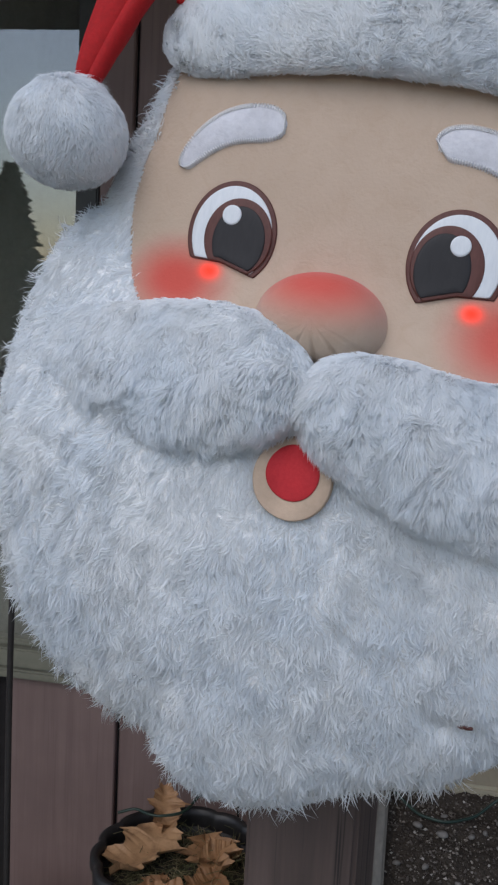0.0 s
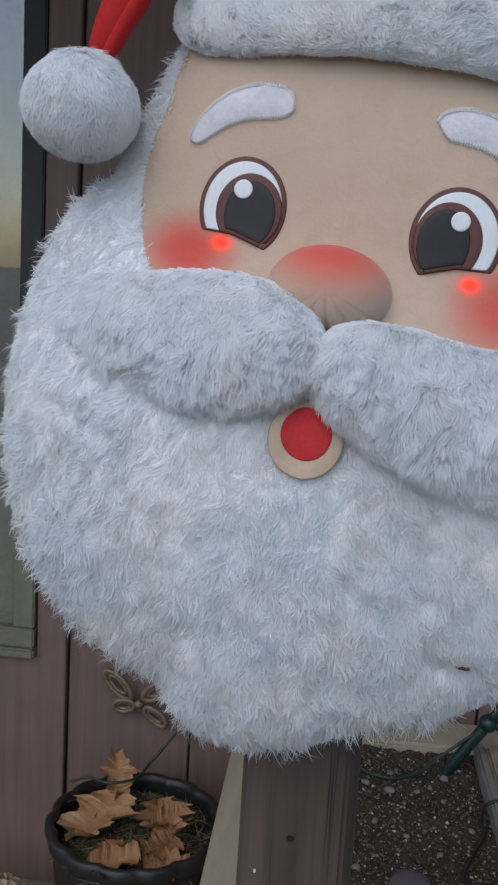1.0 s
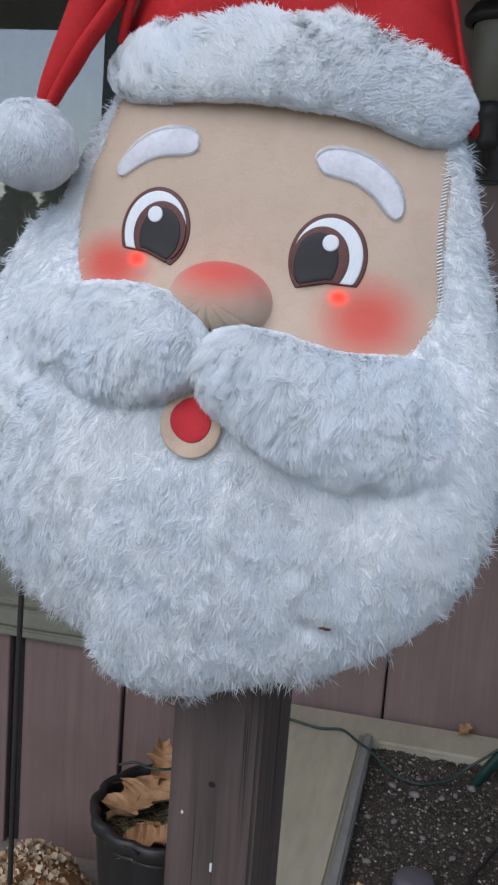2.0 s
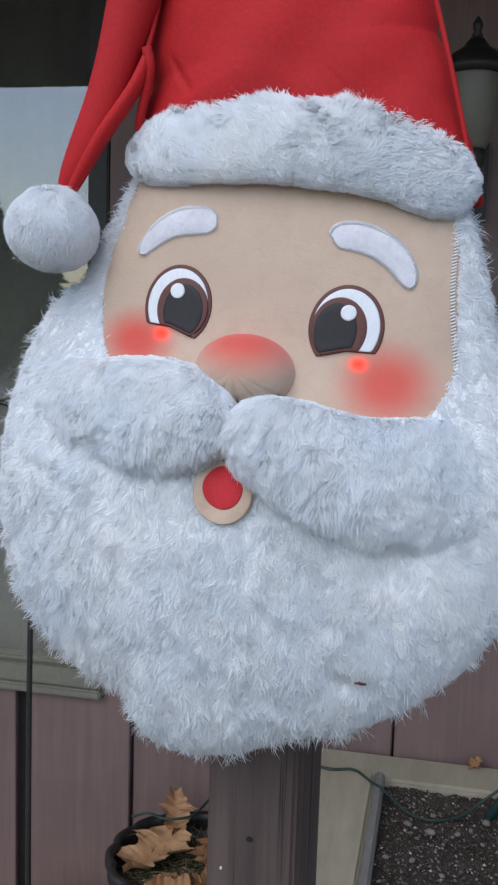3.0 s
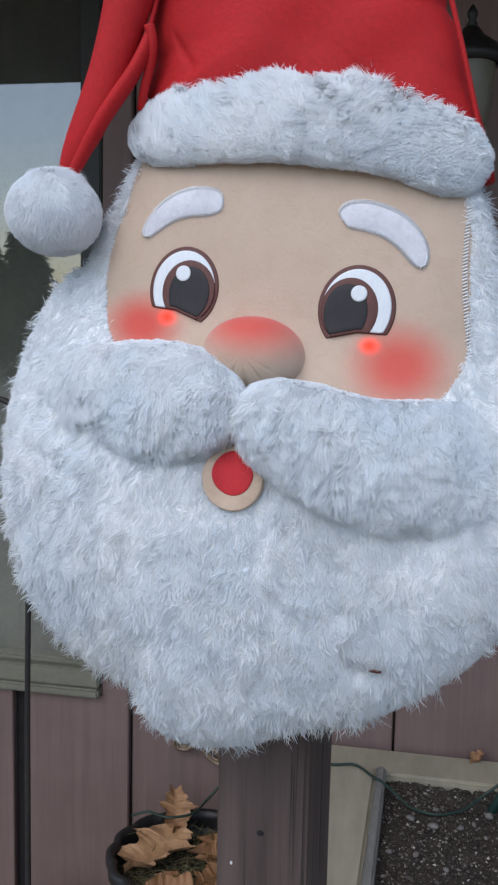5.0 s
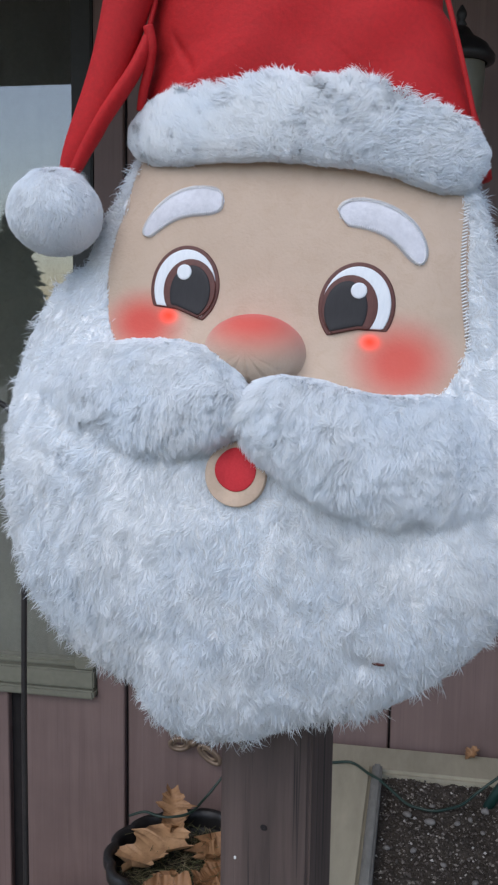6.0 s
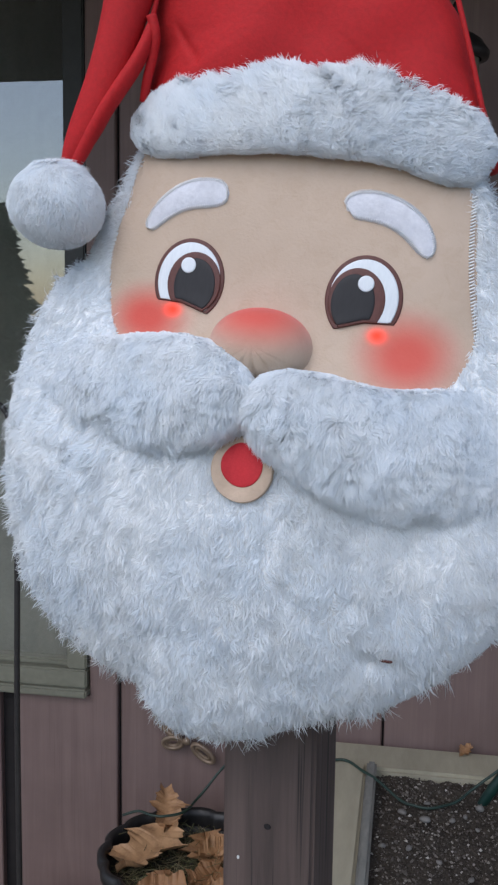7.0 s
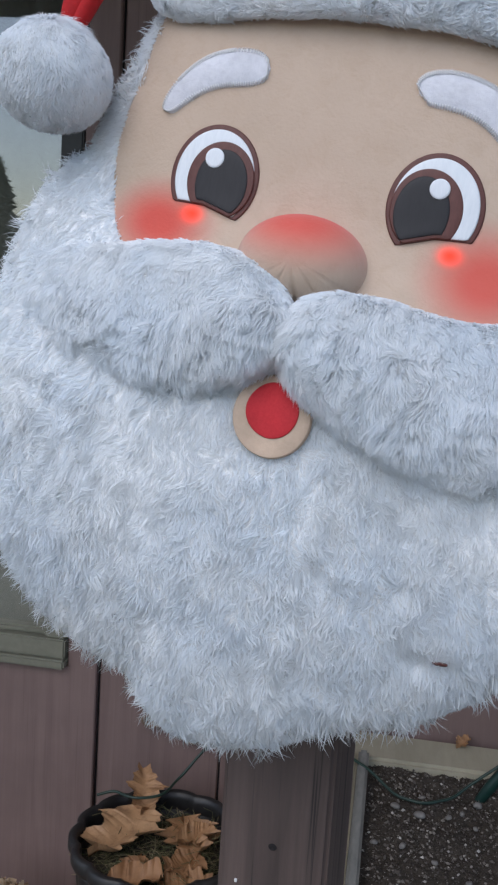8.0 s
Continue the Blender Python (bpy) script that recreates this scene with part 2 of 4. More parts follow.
# ---- mesh helpers ----
def np_mesh(name, verts, faces, mats, smooth=True):
    """A mesh from numpy: faces is a list of (k-corner array, material index)."""
    me = bpy.data.meshes.new(name)
    verts = np.asarray(verts, dtype=np.float32)
    me.vertices.add(len(verts))
    me.vertices.foreach_set("co", verts.ravel())
    loops = np.concatenate([np.asarray(f, dtype=np.int32).ravel() for f, _ in faces])
    sizes = np.concatenate([np.full(len(f), np.shape(f)[1], dtype=np.int32) for f, _ in faces])
    which = np.concatenate([np.full(len(f), m, dtype=np.int32) for f, m in faces])
    me.loops.add(len(loops))
    me.loops.foreach_set("vertex_index", loops)
    me.polygons.add(len(sizes))
    me.polygons.foreach_set("loop_start", np.concatenate([[0], np.cumsum(sizes)[:-1]]).astype(np.int32))
    me.polygons.foreach_set("loop_total", sizes)
    me.polygons.foreach_set("material_index", which)
    me.polygons.foreach_set("use_smooth", np.full(len(sizes), smooth))
    for m in mats:
        me.materials.append(m)
    me.update(calc_edges=True)
    me.validate()
    return me


def part(name, bm, material, parent, label=""):
    """Links a bmesh (or a ready mesh) as one object under a thing or a part."""
    if isinstance(bm, bmesh.types.BMesh):
        me = bpy.data.meshes.new(name)
        bm.to_mesh(me)
        bm.free()
    else:
        me = bm
    if material is not None and not me.materials:
        me.materials.append(material)
    ob = new(name, me)
    if parent is not None:
        ob.parent = parent
    if label:
        ob["label"] = label
    return ob


def box(lo, hi, bevel=0.0, segments=2):
    bm = bmesh.new()
    bmesh.ops.create_cube(bm, size=1.0)
    for v in bm.verts:
        v.co = Vector([lo[i] + (v.co[i] + 0.5) * (hi[i] - lo[i]) for i in range(3)])
    if bevel:
        bmesh.ops.bevel(bm, geom=list(bm.edges), offset=bevel, segments=segments, affect="EDGES")
    return bm


def lathe(profile, steps=40, wobble=None):
    """Turns (radius, height) pairs round z; wobble(angle) scales the radius."""
    a = np.linspace(0, 2 * np.pi, steps, endpoint=False)
    w = np.ones(steps) if wobble is None else wobble(a)
    vs = np.concatenate([np.c_[r * w * np.cos(a), r * w * np.sin(a), np.full(steps, h)] for r, h in profile])
    i = np.arange(steps)
    j = (i + 1) % steps
    fs = np.concatenate([np.c_[k * steps + i, k * steps + j, (k + 1) * steps + j, (k + 1) * steps + i] for k in range(len(profile) - 1)])
    return vs, fs


def tube(points, radius, sides=8, name="tube", mat=None, closed=False):
    """A round cord through points, smoothed by a Catmull-Rom run."""
    p = np.array(points, dtype=float)
    ext = np.vstack([2 * p[0] - p[1], p, 2 * p[-1] - p[-2]]) if not closed else np.vstack([p[-1], p, p[0], p[1]])
    out = []
    for k in range(1, len(ext) - 2):
        for s in np.linspace(0, 1, 8, endpoint=False):
            a, b, c, d = ext[k - 1:k + 3]
            out.append(0.5 * (2 * b + (c - a) * s + (2 * a - 5 * b + 4 * c - d) * s * s + (3 * b - a - 3 * c + d) * s ** 3))
    out.append(ext[-2])
    q = np.array(out)
    t = np.gradient(q, axis=0)
    t /= np.linalg.norm(t, axis=1)[:, None] + 1e-9
    ref = np.array([0.31, 0.17, 0.93])
    s = np.cross(t, ref)
    s /= np.linalg.norm(s, axis=1)[:, None] + 1e-9
    u2 = np.cross(s, t)
    a = np.linspace(0, 2 * np.pi, sides, endpoint=False)
    r = np.broadcast_to(np.asarray(radius, dtype=float), (len(p),)) if np.ndim(radius) else np.full(len(p), radius)
    rr = np.interp(np.linspace(0, 1, len(q)), np.linspace(0, 1, len(p)), r)
    vs = (q[:, None] + rr[:, None, None] * (np.cos(a)[None, :, None] * s[:, None] + np.sin(a)[None, :, None] * u2[:, None])).reshape(-1, 3)
    i = np.arange(sides)
    j = (i + 1) % sides
    fs = np.concatenate([np.c_[k * sides + i, k * sides + j, (k + 1) * sides + j, (k + 1) * sides + i] for k in range(len(q) - 1)])
    caps = np.array([list(i[::-1]), list((len(q) - 1) * sides + i)])
    return np_mesh(name, vs, [(fs, 0), (caps, 0)], [mat])


def empty(name, place=(0, 0, 0)):
    ob = new(name)
    ob.location = place
    ob.empty_display_size = 0.05
    return ob


def soft_noise(p, seed, freq):
    """Smooth vectorised noise, about -1..1: a sum of turned sine waves."""
    rng = np.random.default_rng(seed)
    out = np.zeros(len(p))
    for k in range(16):
        d = rng.normal(size=3)
        d *= freq * (0.5 + 1.1 * rng.random()) / np.linalg.norm(d)
        out += np.sin(p @ d + rng.random() * 6.28)
    return out / 4.8


def tri_normals(v, tri):
    n = np.cross(v[tri[:, 1]] - v[tri[:, 0]], v[tri[:, 2]] - v[tri[:, 0]])
    vn = np.zeros_like(v)
    for k in range(3):
        np.add.at(vn, tri[:, k], n)
    vn /= np.linalg.norm(vn, axis=1)[:, None] + 1e-12
    return n, vn


def cell_random(p, size, seed):
    """Three random numbers (-1..1) for each cell of a jittered lattice, to clump the pile."""
    k = np.floor(p / size + seed * 0.37).astype(np.int64)
    h = (k[:, 0] * 73856093 ^ k[:, 1] * 19349663 ^ k[:, 2] * 83492791 ^ seed * 2654435) & 0xFFFFFF
    out = []
    for m in (1103515245, 22695477, 69069):
        out.append((((h * m + 12345) >> 8) & 0xFFFF) / 32767.5 - 1)
    return np.stack(out, 1)


def fur(v, quads, count, flow, length, width, seed, keep=None, clump=0.007, jitter=0.42, stray=0.16, droop=0.1, tuft=0.55, stand=0.7, gather=0.4, ahead=0.35, vary=0.35):
    """Blades of pile grown on a surface. Returns their corners, faces and normals, which lean to the surface they grow on."""
    tri = np.vstack([quads[:, [0, 1, 2]], quads[:, [0, 2, 3]]])
    n, vn = tri_normals(v, tri)
    area = np.linalg.norm(n, axis=1)
    rng = np.random.default_rng(seed)
    pick = rng.choice(len(tri), count, p=area / area.sum())
    a, b = rng.random(count), rng.random(count)
    sw = a + b > 1
    a[sw], b[sw] = 1 - a[sw], 1 - b[sw]
    w = np.stack([1 - a - b, a, b], 1)[:, :, None]
    p = (v[tri[pick]] * w).sum(1)
    nn = (vn[tri[pick]] * w).sum(1)
    nn /= np.linalg.norm(nn, axis=1)[:, None] + 1e-12
    if keep is not None:
        ok = keep(p, nn)
        p, nn = p[ok], nn[ok]
    d = flow(p, nn)
    wob = np.stack([soft_noise(p, seed + 5, 90.0), soft_noise(p, seed + 6, 90.0), soft_noise(p, seed + 7, 90.0)], 1)
    swirl = np.stack([soft_noise(p, seed + 8, 430.0), soft_noise(p, seed + 9, 430.0), soft_noise(p, seed + 10, 430.0)], 1)
    d = d / (np.linalg.norm(d, axis=1)[:, None] + 1e-9) + 0.14 * wob + tuft * swirl
    pj = p + rng.normal(size=p.shape) * clump * 0.18
    cr, cs = cell_random(pj, clump, seed), cell_random(pj, clump * 0.45, seed + 3)
    d += jitter * cr + 0.5 * jitter * cs + stray * rng.normal(size=p.shape)
    out = (d * nn).sum(1)
    tang = d - nn * out[:, None]
    tang /= np.linalg.norm(tang, axis=1)[:, None] + 1e-9
    d = tang + nn * np.clip(out, 0.14, stand)[:, None]
    d /= np.linalg.norm(d, axis=1)[:, None] + 1e-9
    ln = length(p) * (0.65 + 0.5 * rng.random(len(p))) * (1 + 0.22 * cs[:, 0])
    tip = p + d * ln[:, None]
    tip[:, 2] -= ln * droop
    key = np.floor((p + 0.25 * clump * wob + rng.normal(size=p.shape) * clump * 0.28) / clump).astype(np.int64)
    which = np.unique(key[:, 0] * 1000003 + key[:, 1] * 1009 + key[:, 2], return_inverse=True)[1].ravel()
    size = np.bincount(which)[:, None]
    centre = np.stack([np.bincount(which, tip[:, c]) for c in range(3)], 1) / size
    tip += gather * (centre[which] - tip)
    mid = p + 0.55 * (tip - p) + nn * (0.10 * ln)[:, None]
    turn = np.random.default_rng(seed + 4).normal(size=(len(size), 3))
    turn /= np.linalg.norm(turn, axis=1)[:, None]
    lean = nn * (1 - ahead) + ahead * np.array([0.0, -0.95, 0.3]) + vary * turn[which]
    side = np.cross(tip - p, lean)
    side /= np.linalg.norm(side, axis=1)[:, None] + 1e-9
    side = side * (width * (0.7 + 0.6 * rng.random(len(p))))[:, None] * 0.5
    corners = np.stack([p - side, p + side, mid + side * 0.8, mid - side * 0.8, tip], 1).reshape(-1, 3)
    k = np.arange(len(p))[:, None] * 5
    soft = np.repeat(lean + 0.22 * side / (np.linalg.norm(side, axis=1)[:, None] + 1e-12) * rng.normal(size=(len(p), 1)), 5, 0)
    return corners, [k + np.array([[0, 1, 2, 3]]), k + np.array([[3, 2, 4]])], soft / (np.linalg.norm(soft, axis=1)[:, None] + 1e-12)


class Lump:
    """Gathers surfaces and pile with their materials into one mesh."""

    def __init__(self, mats):
        self.mats, self.v, self.f, self.n, self.normals = mats, [], [], 0, []

    def add(self, verts, faces, mat, normals=None):
        self.v.append(np.asarray(verts, dtype=float))
        if normals is None:
            q = np.asarray(faces)
            normals = tri_normals(self.v[-1], q if q.shape[1] == 3 else np.vstack([q[:, :3], q[:, [0, 2, 3]]]))[1]
        self.normals.append(normals)
        for f in faces if isinstance(faces, (list, tuple)) else [faces]:
            self.f.append((np.asarray(f) + self.n, self.mats.index(mat)))
        self.n += len(verts)

    def mesh(self, name, smooth=True):
        me = np_mesh(name, np.vstack(self.v), self.f, self.mats, smooth)
        me.normals_split_custom_set_from_vertices(np.vstack(self.normals).astype(np.float32))
        return me


def polar_sheet(centre, radius, height, rings=36, steps=144, skirt=None):
    """A quilted sheet over the plane (x, z): radius(angle) gives its outline, height(x, z, rho) how far it stands out (towards -y)."""
    a = np.linspace(0, 2 * np.pi, steps, endpoint=False)
    rho = np.linspace(0.0002, 1, rings)
    r = radius(a)
    x = centre[0] + rho[:, None] * r[None] * np.cos(a)[None]
    z = centre[1] + rho[:, None] * r[None] * np.sin(a)[None]
    h = height(x, z, np.broadcast_to(rho[:, None], x.shape))
    v = np.stack([x, -h, z], -1).reshape(-1, 3)
    n = rings
    if skirt is not None:
        for back, k in skirt:
            ring = np.stack([centre[0] + k * r * np.cos(a), np.full(steps, -back), centre[1] + k * r * np.sin(a)], -1)
            v = np.vstack([v, ring])
            n += 1
    i = np.arange(steps)
    j = (i + 1) % steps
    f = np.concatenate([np.c_[k * steps + i, (k + 1) * steps + i, (k + 1) * steps + j, k * steps + j] for k in range(n - 1)])
    return v, f


def sweep(spine, halves, depths, outs, steps=40, around=28, power=1.0):
    """A stuffed roll along a line of (x, z): half height, depth and stand-off at each of its points."""
    s = np.linspace(0, 1, steps)
    k = np.linspace(0, 1, len(spine))
    sp = np.array(spine, dtype=float)

    def smooth(y):
        c = np.polyfit(k, y, min(len(spine) - 1, 4))
        return np.polyval(c, s)
    x, z, half, depth, out = smooth(sp[:, 0]), smooth(sp[:, 1]), smooth(np.array(halves)), smooth(np.array(depths)), smooth(np.array(outs))
    end = np.sqrt(np.clip(1 - np.abs(2 * s - 1) ** 7, 0.0004, 1))
    dx, dz = np.gradient(x), np.gradient(z)
    ln = np.hypot(dx, dz)
    nx, nz = -dz / ln, dx / ln
    a = np.linspace(0, 2 * np.pi, around, endpoint=False)
    ca, sa = np.cos(a), np.sin(a)
    vx = x[:, None] + nx[:, None] * (half * end)[:, None] * ca[None]
    vz = z[:, None] + nz[:, None] * (half * end)[:, None] * ca[None]
    vy = -(out[:, None] + (depth * end)[:, None] * sa[None])
    v = np.stack([vx, vy, vz], -1).reshape(-1, 3)
    i = np.arange(around)
    j = (i + 1) % around
    f = np.concatenate([np.c_[q * around + i, (q + 1) * around + i, (q + 1) * around + j, q * around + j] for q in range(steps - 1)])
    return v, f


def outline(points, centre, soft=0.06):
    """The radius round a centre of a closed outline of (x, z) points."""
    p = np.array(points, dtype=float) - centre
    a, r = np.arctan2(p[:, 1], p[:, 0]), np.hypot(p[:, 0], p[:, 1])
    o = np.argsort(a)
    a, r = a[o], r[o]
    grid = np.linspace(-np.pi, np.pi, 721)
    rr = np.interp(grid, np.r_[a - 2 * np.pi, a, a + 2 * np.pi], np.r_[r, r, r])
    w = max(1, int(soft / (2 * np.pi / 720)))
    ker = np.hanning(2 * w + 1)
    rr = np.convolve(np.r_[rr[-w - 1:-1], rr, rr[1:w + 1]], ker / ker.sum(), "valid")
    return lambda t: np.interp((t + np.pi) % (2 * np.pi) - np.pi, grid, rr)


# ---- setting ----
WALL, GROUND, ROOF = 1.489, -0.56, 2.04


def shell_box(name, lo, hi, mat, label, category, bevel=0.0):
    ob = part(name, box(lo, hi, bevel), mat, None)
    return tagged(ob, label, category, kind="structure")


shell_box("ground", (-120, -120, GROUND - 0.3), (120, 120, GROUND), M_GROUND, "pale dry gravelly yard round the house", "ground")
# wall: dark backing with an opening for the window, boards on it
WX0, WX1, WZ0, WZ1 = -1.75, -0.672, 0.085, 2.0
wall_bm = bmesh.new()
for lo, hi in (((-4, WALL + 0.022, GROUND), (WX0, WALL + 0.16, ROOF + 0.3)), ((WX1, WALL + 0.022, GROUND), (4, WALL + 0.16, ROOF + 0.3)),
               ((WX0, WALL + 0.022, GROUND), (WX1, WALL + 0.16, WZ0)), ((WX0, WALL + 0.022, WZ1), (WX1, WALL + 0.16, ROOF + 0.3))):
    b_ = box(lo, hi)
    me_ = bpy.data.meshes.new("piece")
    b_.to_mesh(me_)
    wall_bm.from_mesh(me_)
    bpy.data.meshes.remove(me_)
    b_.free()
wall_back = tagged(part("wall_north", wall_bm, M_BATTEN, None), "brown-stained vertical board siding of a house wall", "wall", kind="structure")
shell_box("wall_south_room", (-4, 4.0, GROUND), (4, 4.1, ROOF + 0.3), M_ROOM, "plain plaster wall inside the dim room", "wall")
shell_box("wall_room_west", (-4.1, WALL + 0.16, GROUND), (-4, 4.1, ROOF + 0.3), M_ROOM, "plain plaster wall inside the dim room", "wall")
shell_box("wall_room_east", (4, WALL + 0.16, GROUND), (4.1, 4.1, ROOF + 0.3), M_ROOM, "plain plaster wall inside the dim room", "wall")
shell_box("floor", (-4, WALL + 0.16, GROUND), (4, 4.0, GROUND + 0.1), M_ROOM, "plain floor of the dim room", "floor")
shell_box("ceiling", (-4.1, -0.02, ROOF), (4.1, 4.1, ROOF + 0.12), M_SOFFIT, "brown boarded porch soffit over the wall", "ceiling")


def plank(x0, x1, z0, z1, proud, notch=None):
    """An upright board; notch (x, z) cuts its upper corner away round the window."""
    x0, x1 = x0 + 0.003, x1 - 0.003
    rim = [(x0, z0), (x1, z0), (x1, z1), (x0, z1)] if notch is None else [(x0, z0), (x1, z0), (x1, z1), (notch[0], z1), notch, (x0, notch[1])]
    bm = bmesh.new()
    front = bm.faces.new([bm.verts.new((x, WALL - proud, z)) for x, z in rim])
    back = bmesh.ops.extrude_face_region(bm, geom=[front])
    for q in back["geom"]:
        if isinstance(q, bmesh.types.BMVert):
            q.co.y = WALL + 0.020
    bmesh.ops.recalc_face_normals(bm, faces=list(bm.faces))
    bmesh.ops.bevel(bm, geom=[e for e in bm.edges if all(abs(q.co.y - WALL + proud) < 1e-6 for q in e.verts)], offset=0.003, segments=1, affect="EDGES")
    return part("plank", bm, M_SIDING, wall_back)


edges = [-4.0, -3.75, -3.42, -3.1, -2.75, -2.4, -2.07, -1.75, -1.40, -1.06, -0.915, -0.877, -0.585, -0.265, 0.112, 0.441, 0.78, 1.12, 1.46, 1.8, 2.15, 2.5, 2.85, 3.2, 3.6, 4.0]
for k in range(len(edges) - 1):
    x0, x1 = edges[k], edges[k + 1]
    if (x0, x1) == (-0.915, -0.877):
        continue
    proud = (0.004, -0.008, 0.002)[k % 3] if x0 != -0.585 else -0.012
    if x1 <= WX1 and x0 >= WX0:
        plank(x0, x1, GROUND, WZ0 - 0.012, proud)
        plank(x0, x1, WZ1 + 0.012, ROOF, proud)
    elif x0 < WX1 < x1:
        plank(x0, x1, GROUND, ROOF, proud, (WX1 + 0.008, WZ0 - 0.012))
    else:
        plank(x0, x1, GROUND, ROOF, proud)

# window
window = tagged(empty("window_1", ((WX0 + WX1) / 2, WALL, WZ0)), "tall house window with olive-beige sill and curtains behind glass", "window", kind="structure")


def in_thing(thing, bm_or_mesh, name, mat, label=""):
    """A part whose mesh is given in world metres, under a thing that stands at its own place."""
    ob = part(name, bm_or_mesh, mat, thing, label)
    ob.matrix_parent_inverse = thing.matrix_basis.inverted()
    return ob


in_thing(window, box((WX0, WALL - 0.030, WZ0 - 0.012), (WX1 + 0.007, WALL + 0.06, WZ0 + 0.012), 0.005), "window_sill", M_OLIVE, "olive-beige painted sill lip")
in_thing(window, box((WX0, WALL - 0.018, WZ0 + 0.0125), (WX1 + 0.004, WALL + 0.05, WZ0 + 0.062), 0.004), "bottom_rail", M_OLIVE)
in_thing(window, box((WX0, WALL + 0.004, WZ0 + 0.0625), (-0.724, WALL + 0.05, WZ0 + 0.080), 0.005), "glazing_bead", M_OLIVE)
in_thing(window, box((-0.723, WALL - 0.014, WZ0 + 0.063), (WX1 + 0.003, WALL + 0.05, 0.62), 0.004), "side_rail", M_OLIVE)
# side rail carries on above 0.62; its shade is painted in, as on the head
in_thing(window, box((-0.7235, WALL + 0.001, 0.6205), (WX1 + 0.003, WALL + 0.05, WZ1), 0.004), "side_jamb", M_OLIVE_SHADED, "upper olive jamb with porch shade put into its colour")
in_thing(window, box((WX0, WALL - 0.012, WZ1 - 0.055), (-0.7245, WALL + 0.05, WZ1), 0.004), "head_jamb", M_OLIVE_SHADED)
pane = in_thing(window, box((WX0, WALL + 0.030, WZ0 + 0.06), (-0.722, WALL + 0.034, WZ1 - 0.05)), "pane", M_GLASS, "clear window glass")
pane.visible_shadow = False


def curtain(name, x0, x1, z0, z1, y, mat, folds, depth):
    x = np.linspace(x0, x1, 160)
    z = np.linspace(z0, z1, 24)
    yy = y + depth * np.sin(x * folds + 0.8 * np.sin(x * 9)) + 0.3 * depth * np.sin(x * folds * 2.3 + 1)
    v = np.stack([np.broadcast_to(x, (24, 160)), np.broadcast_to(yy, (24, 160)), np.broadcast_to(z[:, None], (24, 160))], -1).reshape(-1, 3)
    v2 = v + np.array([0, 0.003, 0])
    i = (np.arange(23)[:, None] * 160 + np.arange(159)[None]).ravel()
    f = np.c_[i, i + 1, i + 161, i + 160]
    return np_mesh(name, np.vstack([v, v2]), [(f, 0), (f[:, ::-1] + len(v), 0)], [mat])


cafe = tagged(part("curtain", curtain("curtain", -1.8, -0.64, GROUND + 0.3, ROOF - 0.01, WALL + 0.085, M_CURTAIN, 42, 0.006), None, None), "dark grey-green curtain hanging straight behind the glass", "curtain", kind="structure")

# post, turned a little from the wall
post = tagged(empty("wooden_post", (0.029, 0.0, GROUND)), "weathered dark brown stained square wooden porch post", "post")
post.matrix_world = pose(0.029, 0.004, GROUND, 0, 0, -8.5)
part("shaft", box((-0.0455, 0.0, 0.0), (0.0455, 0.091, ROOF - GROUND), 0.004, 3), M_POST, post)
v_, f_ = lathe([(0.0003, 0.0), (0.0016, 0.0), (0.0022, -0.0007), (0.0032, -0.0004), (0.0040, 0.0012)], 20)
v_[:, 0] *= 1.2
v_ *= 0.75
knot = part("knot", np_mesh("knot", v_ @ np.array([[1, 0, 0], [0, 0, 1], [0, -1, 0]]).T, [(f_, 0)], [M_BATTEN]), None, post, "small dark knot in the timber")
knot.location = (0.0, -0.0012, 0.595 - GROUND)
for sx, sz, sl in ((-0.030, 0.557, 0.003), (0.004, 0.505, 0.009)):
    part("paint_speck", box((sx, -0.0014, sz - GROUND), (sx + 0.0022, 0.001, sz - GROUND + sl), 0.0004, 1), M_PAPER, post, "fleck of white paint")

# ---- plush head on the post ----
AX = Vector((0.99246, -0.06798, -0.10197))
AZ = Vector((0.10686, 0.07275, 0.99161))
AN = Vector((-0.05999, -0.99503, 0.07946))
HEAD = Matrix(((AX.x, -AN.x, AZ.x, 0.038), (AX.y, -AN.y, AZ.y, -0.071), (AX.z, -AN.z, AZ.z, 1.1115), (0, 0, 0, 1)))
PAD_C = (0.0, -0.13)
pad_r = outline([(-0.150, 0.06), (-0.172, 0.0), (-0.200, -0.025), (-0.212, -0.055), (-0.222, -0.092), (-0.228, -0.134), (-0.226, -0.19), (-0.214, -0.24), (-0.195, -0.288),
                 (-0.148, -0.334), (-0.108, -0.353), (-0.078, -0.358), (-0.060, -0.386), (-0.040, -0.397), (-0.005, -0.398), (0.034, -0.387), (0.062, -0.370), (0.093, -0.358),
                 (0.128, -0.345), (0.155, -0.325), (0.198, -0.285), (0.228, -0.241), (0.238, -0.195), (0.236, -0.145), (0.216, -0.065), (0.191, 0.0), (0.173, 0.05),
                 (0.157, 0.09), (0.13, 0.13), (0.0, 0.15), (-0.12, 0.13)], PAD_C, 0.05)
FACE_C = (0.012, 0.005)
face_r = outline([(-0.128, 0.10), (-0.138, 0.05), (-0.146, -0.01), (-0.135, -0.05), (-0.118, -0.075), (-0.05, -0.095), (0.03, -0.10), (0.10, -0.10), (0.143, -0.085), (0.163, -0.045),
                  (0.160, 0.0), (0.155, 0.03), (0.144, 0.085), (0.10, 0.115), (0.0, 0.12), (-0.08, 0.115)], FACE_C, 0.04)


def step(x, a, b):
    t = np.clip((x - a) / (b - a), 0, 1)
    return t * t * (3 - 2 * t)


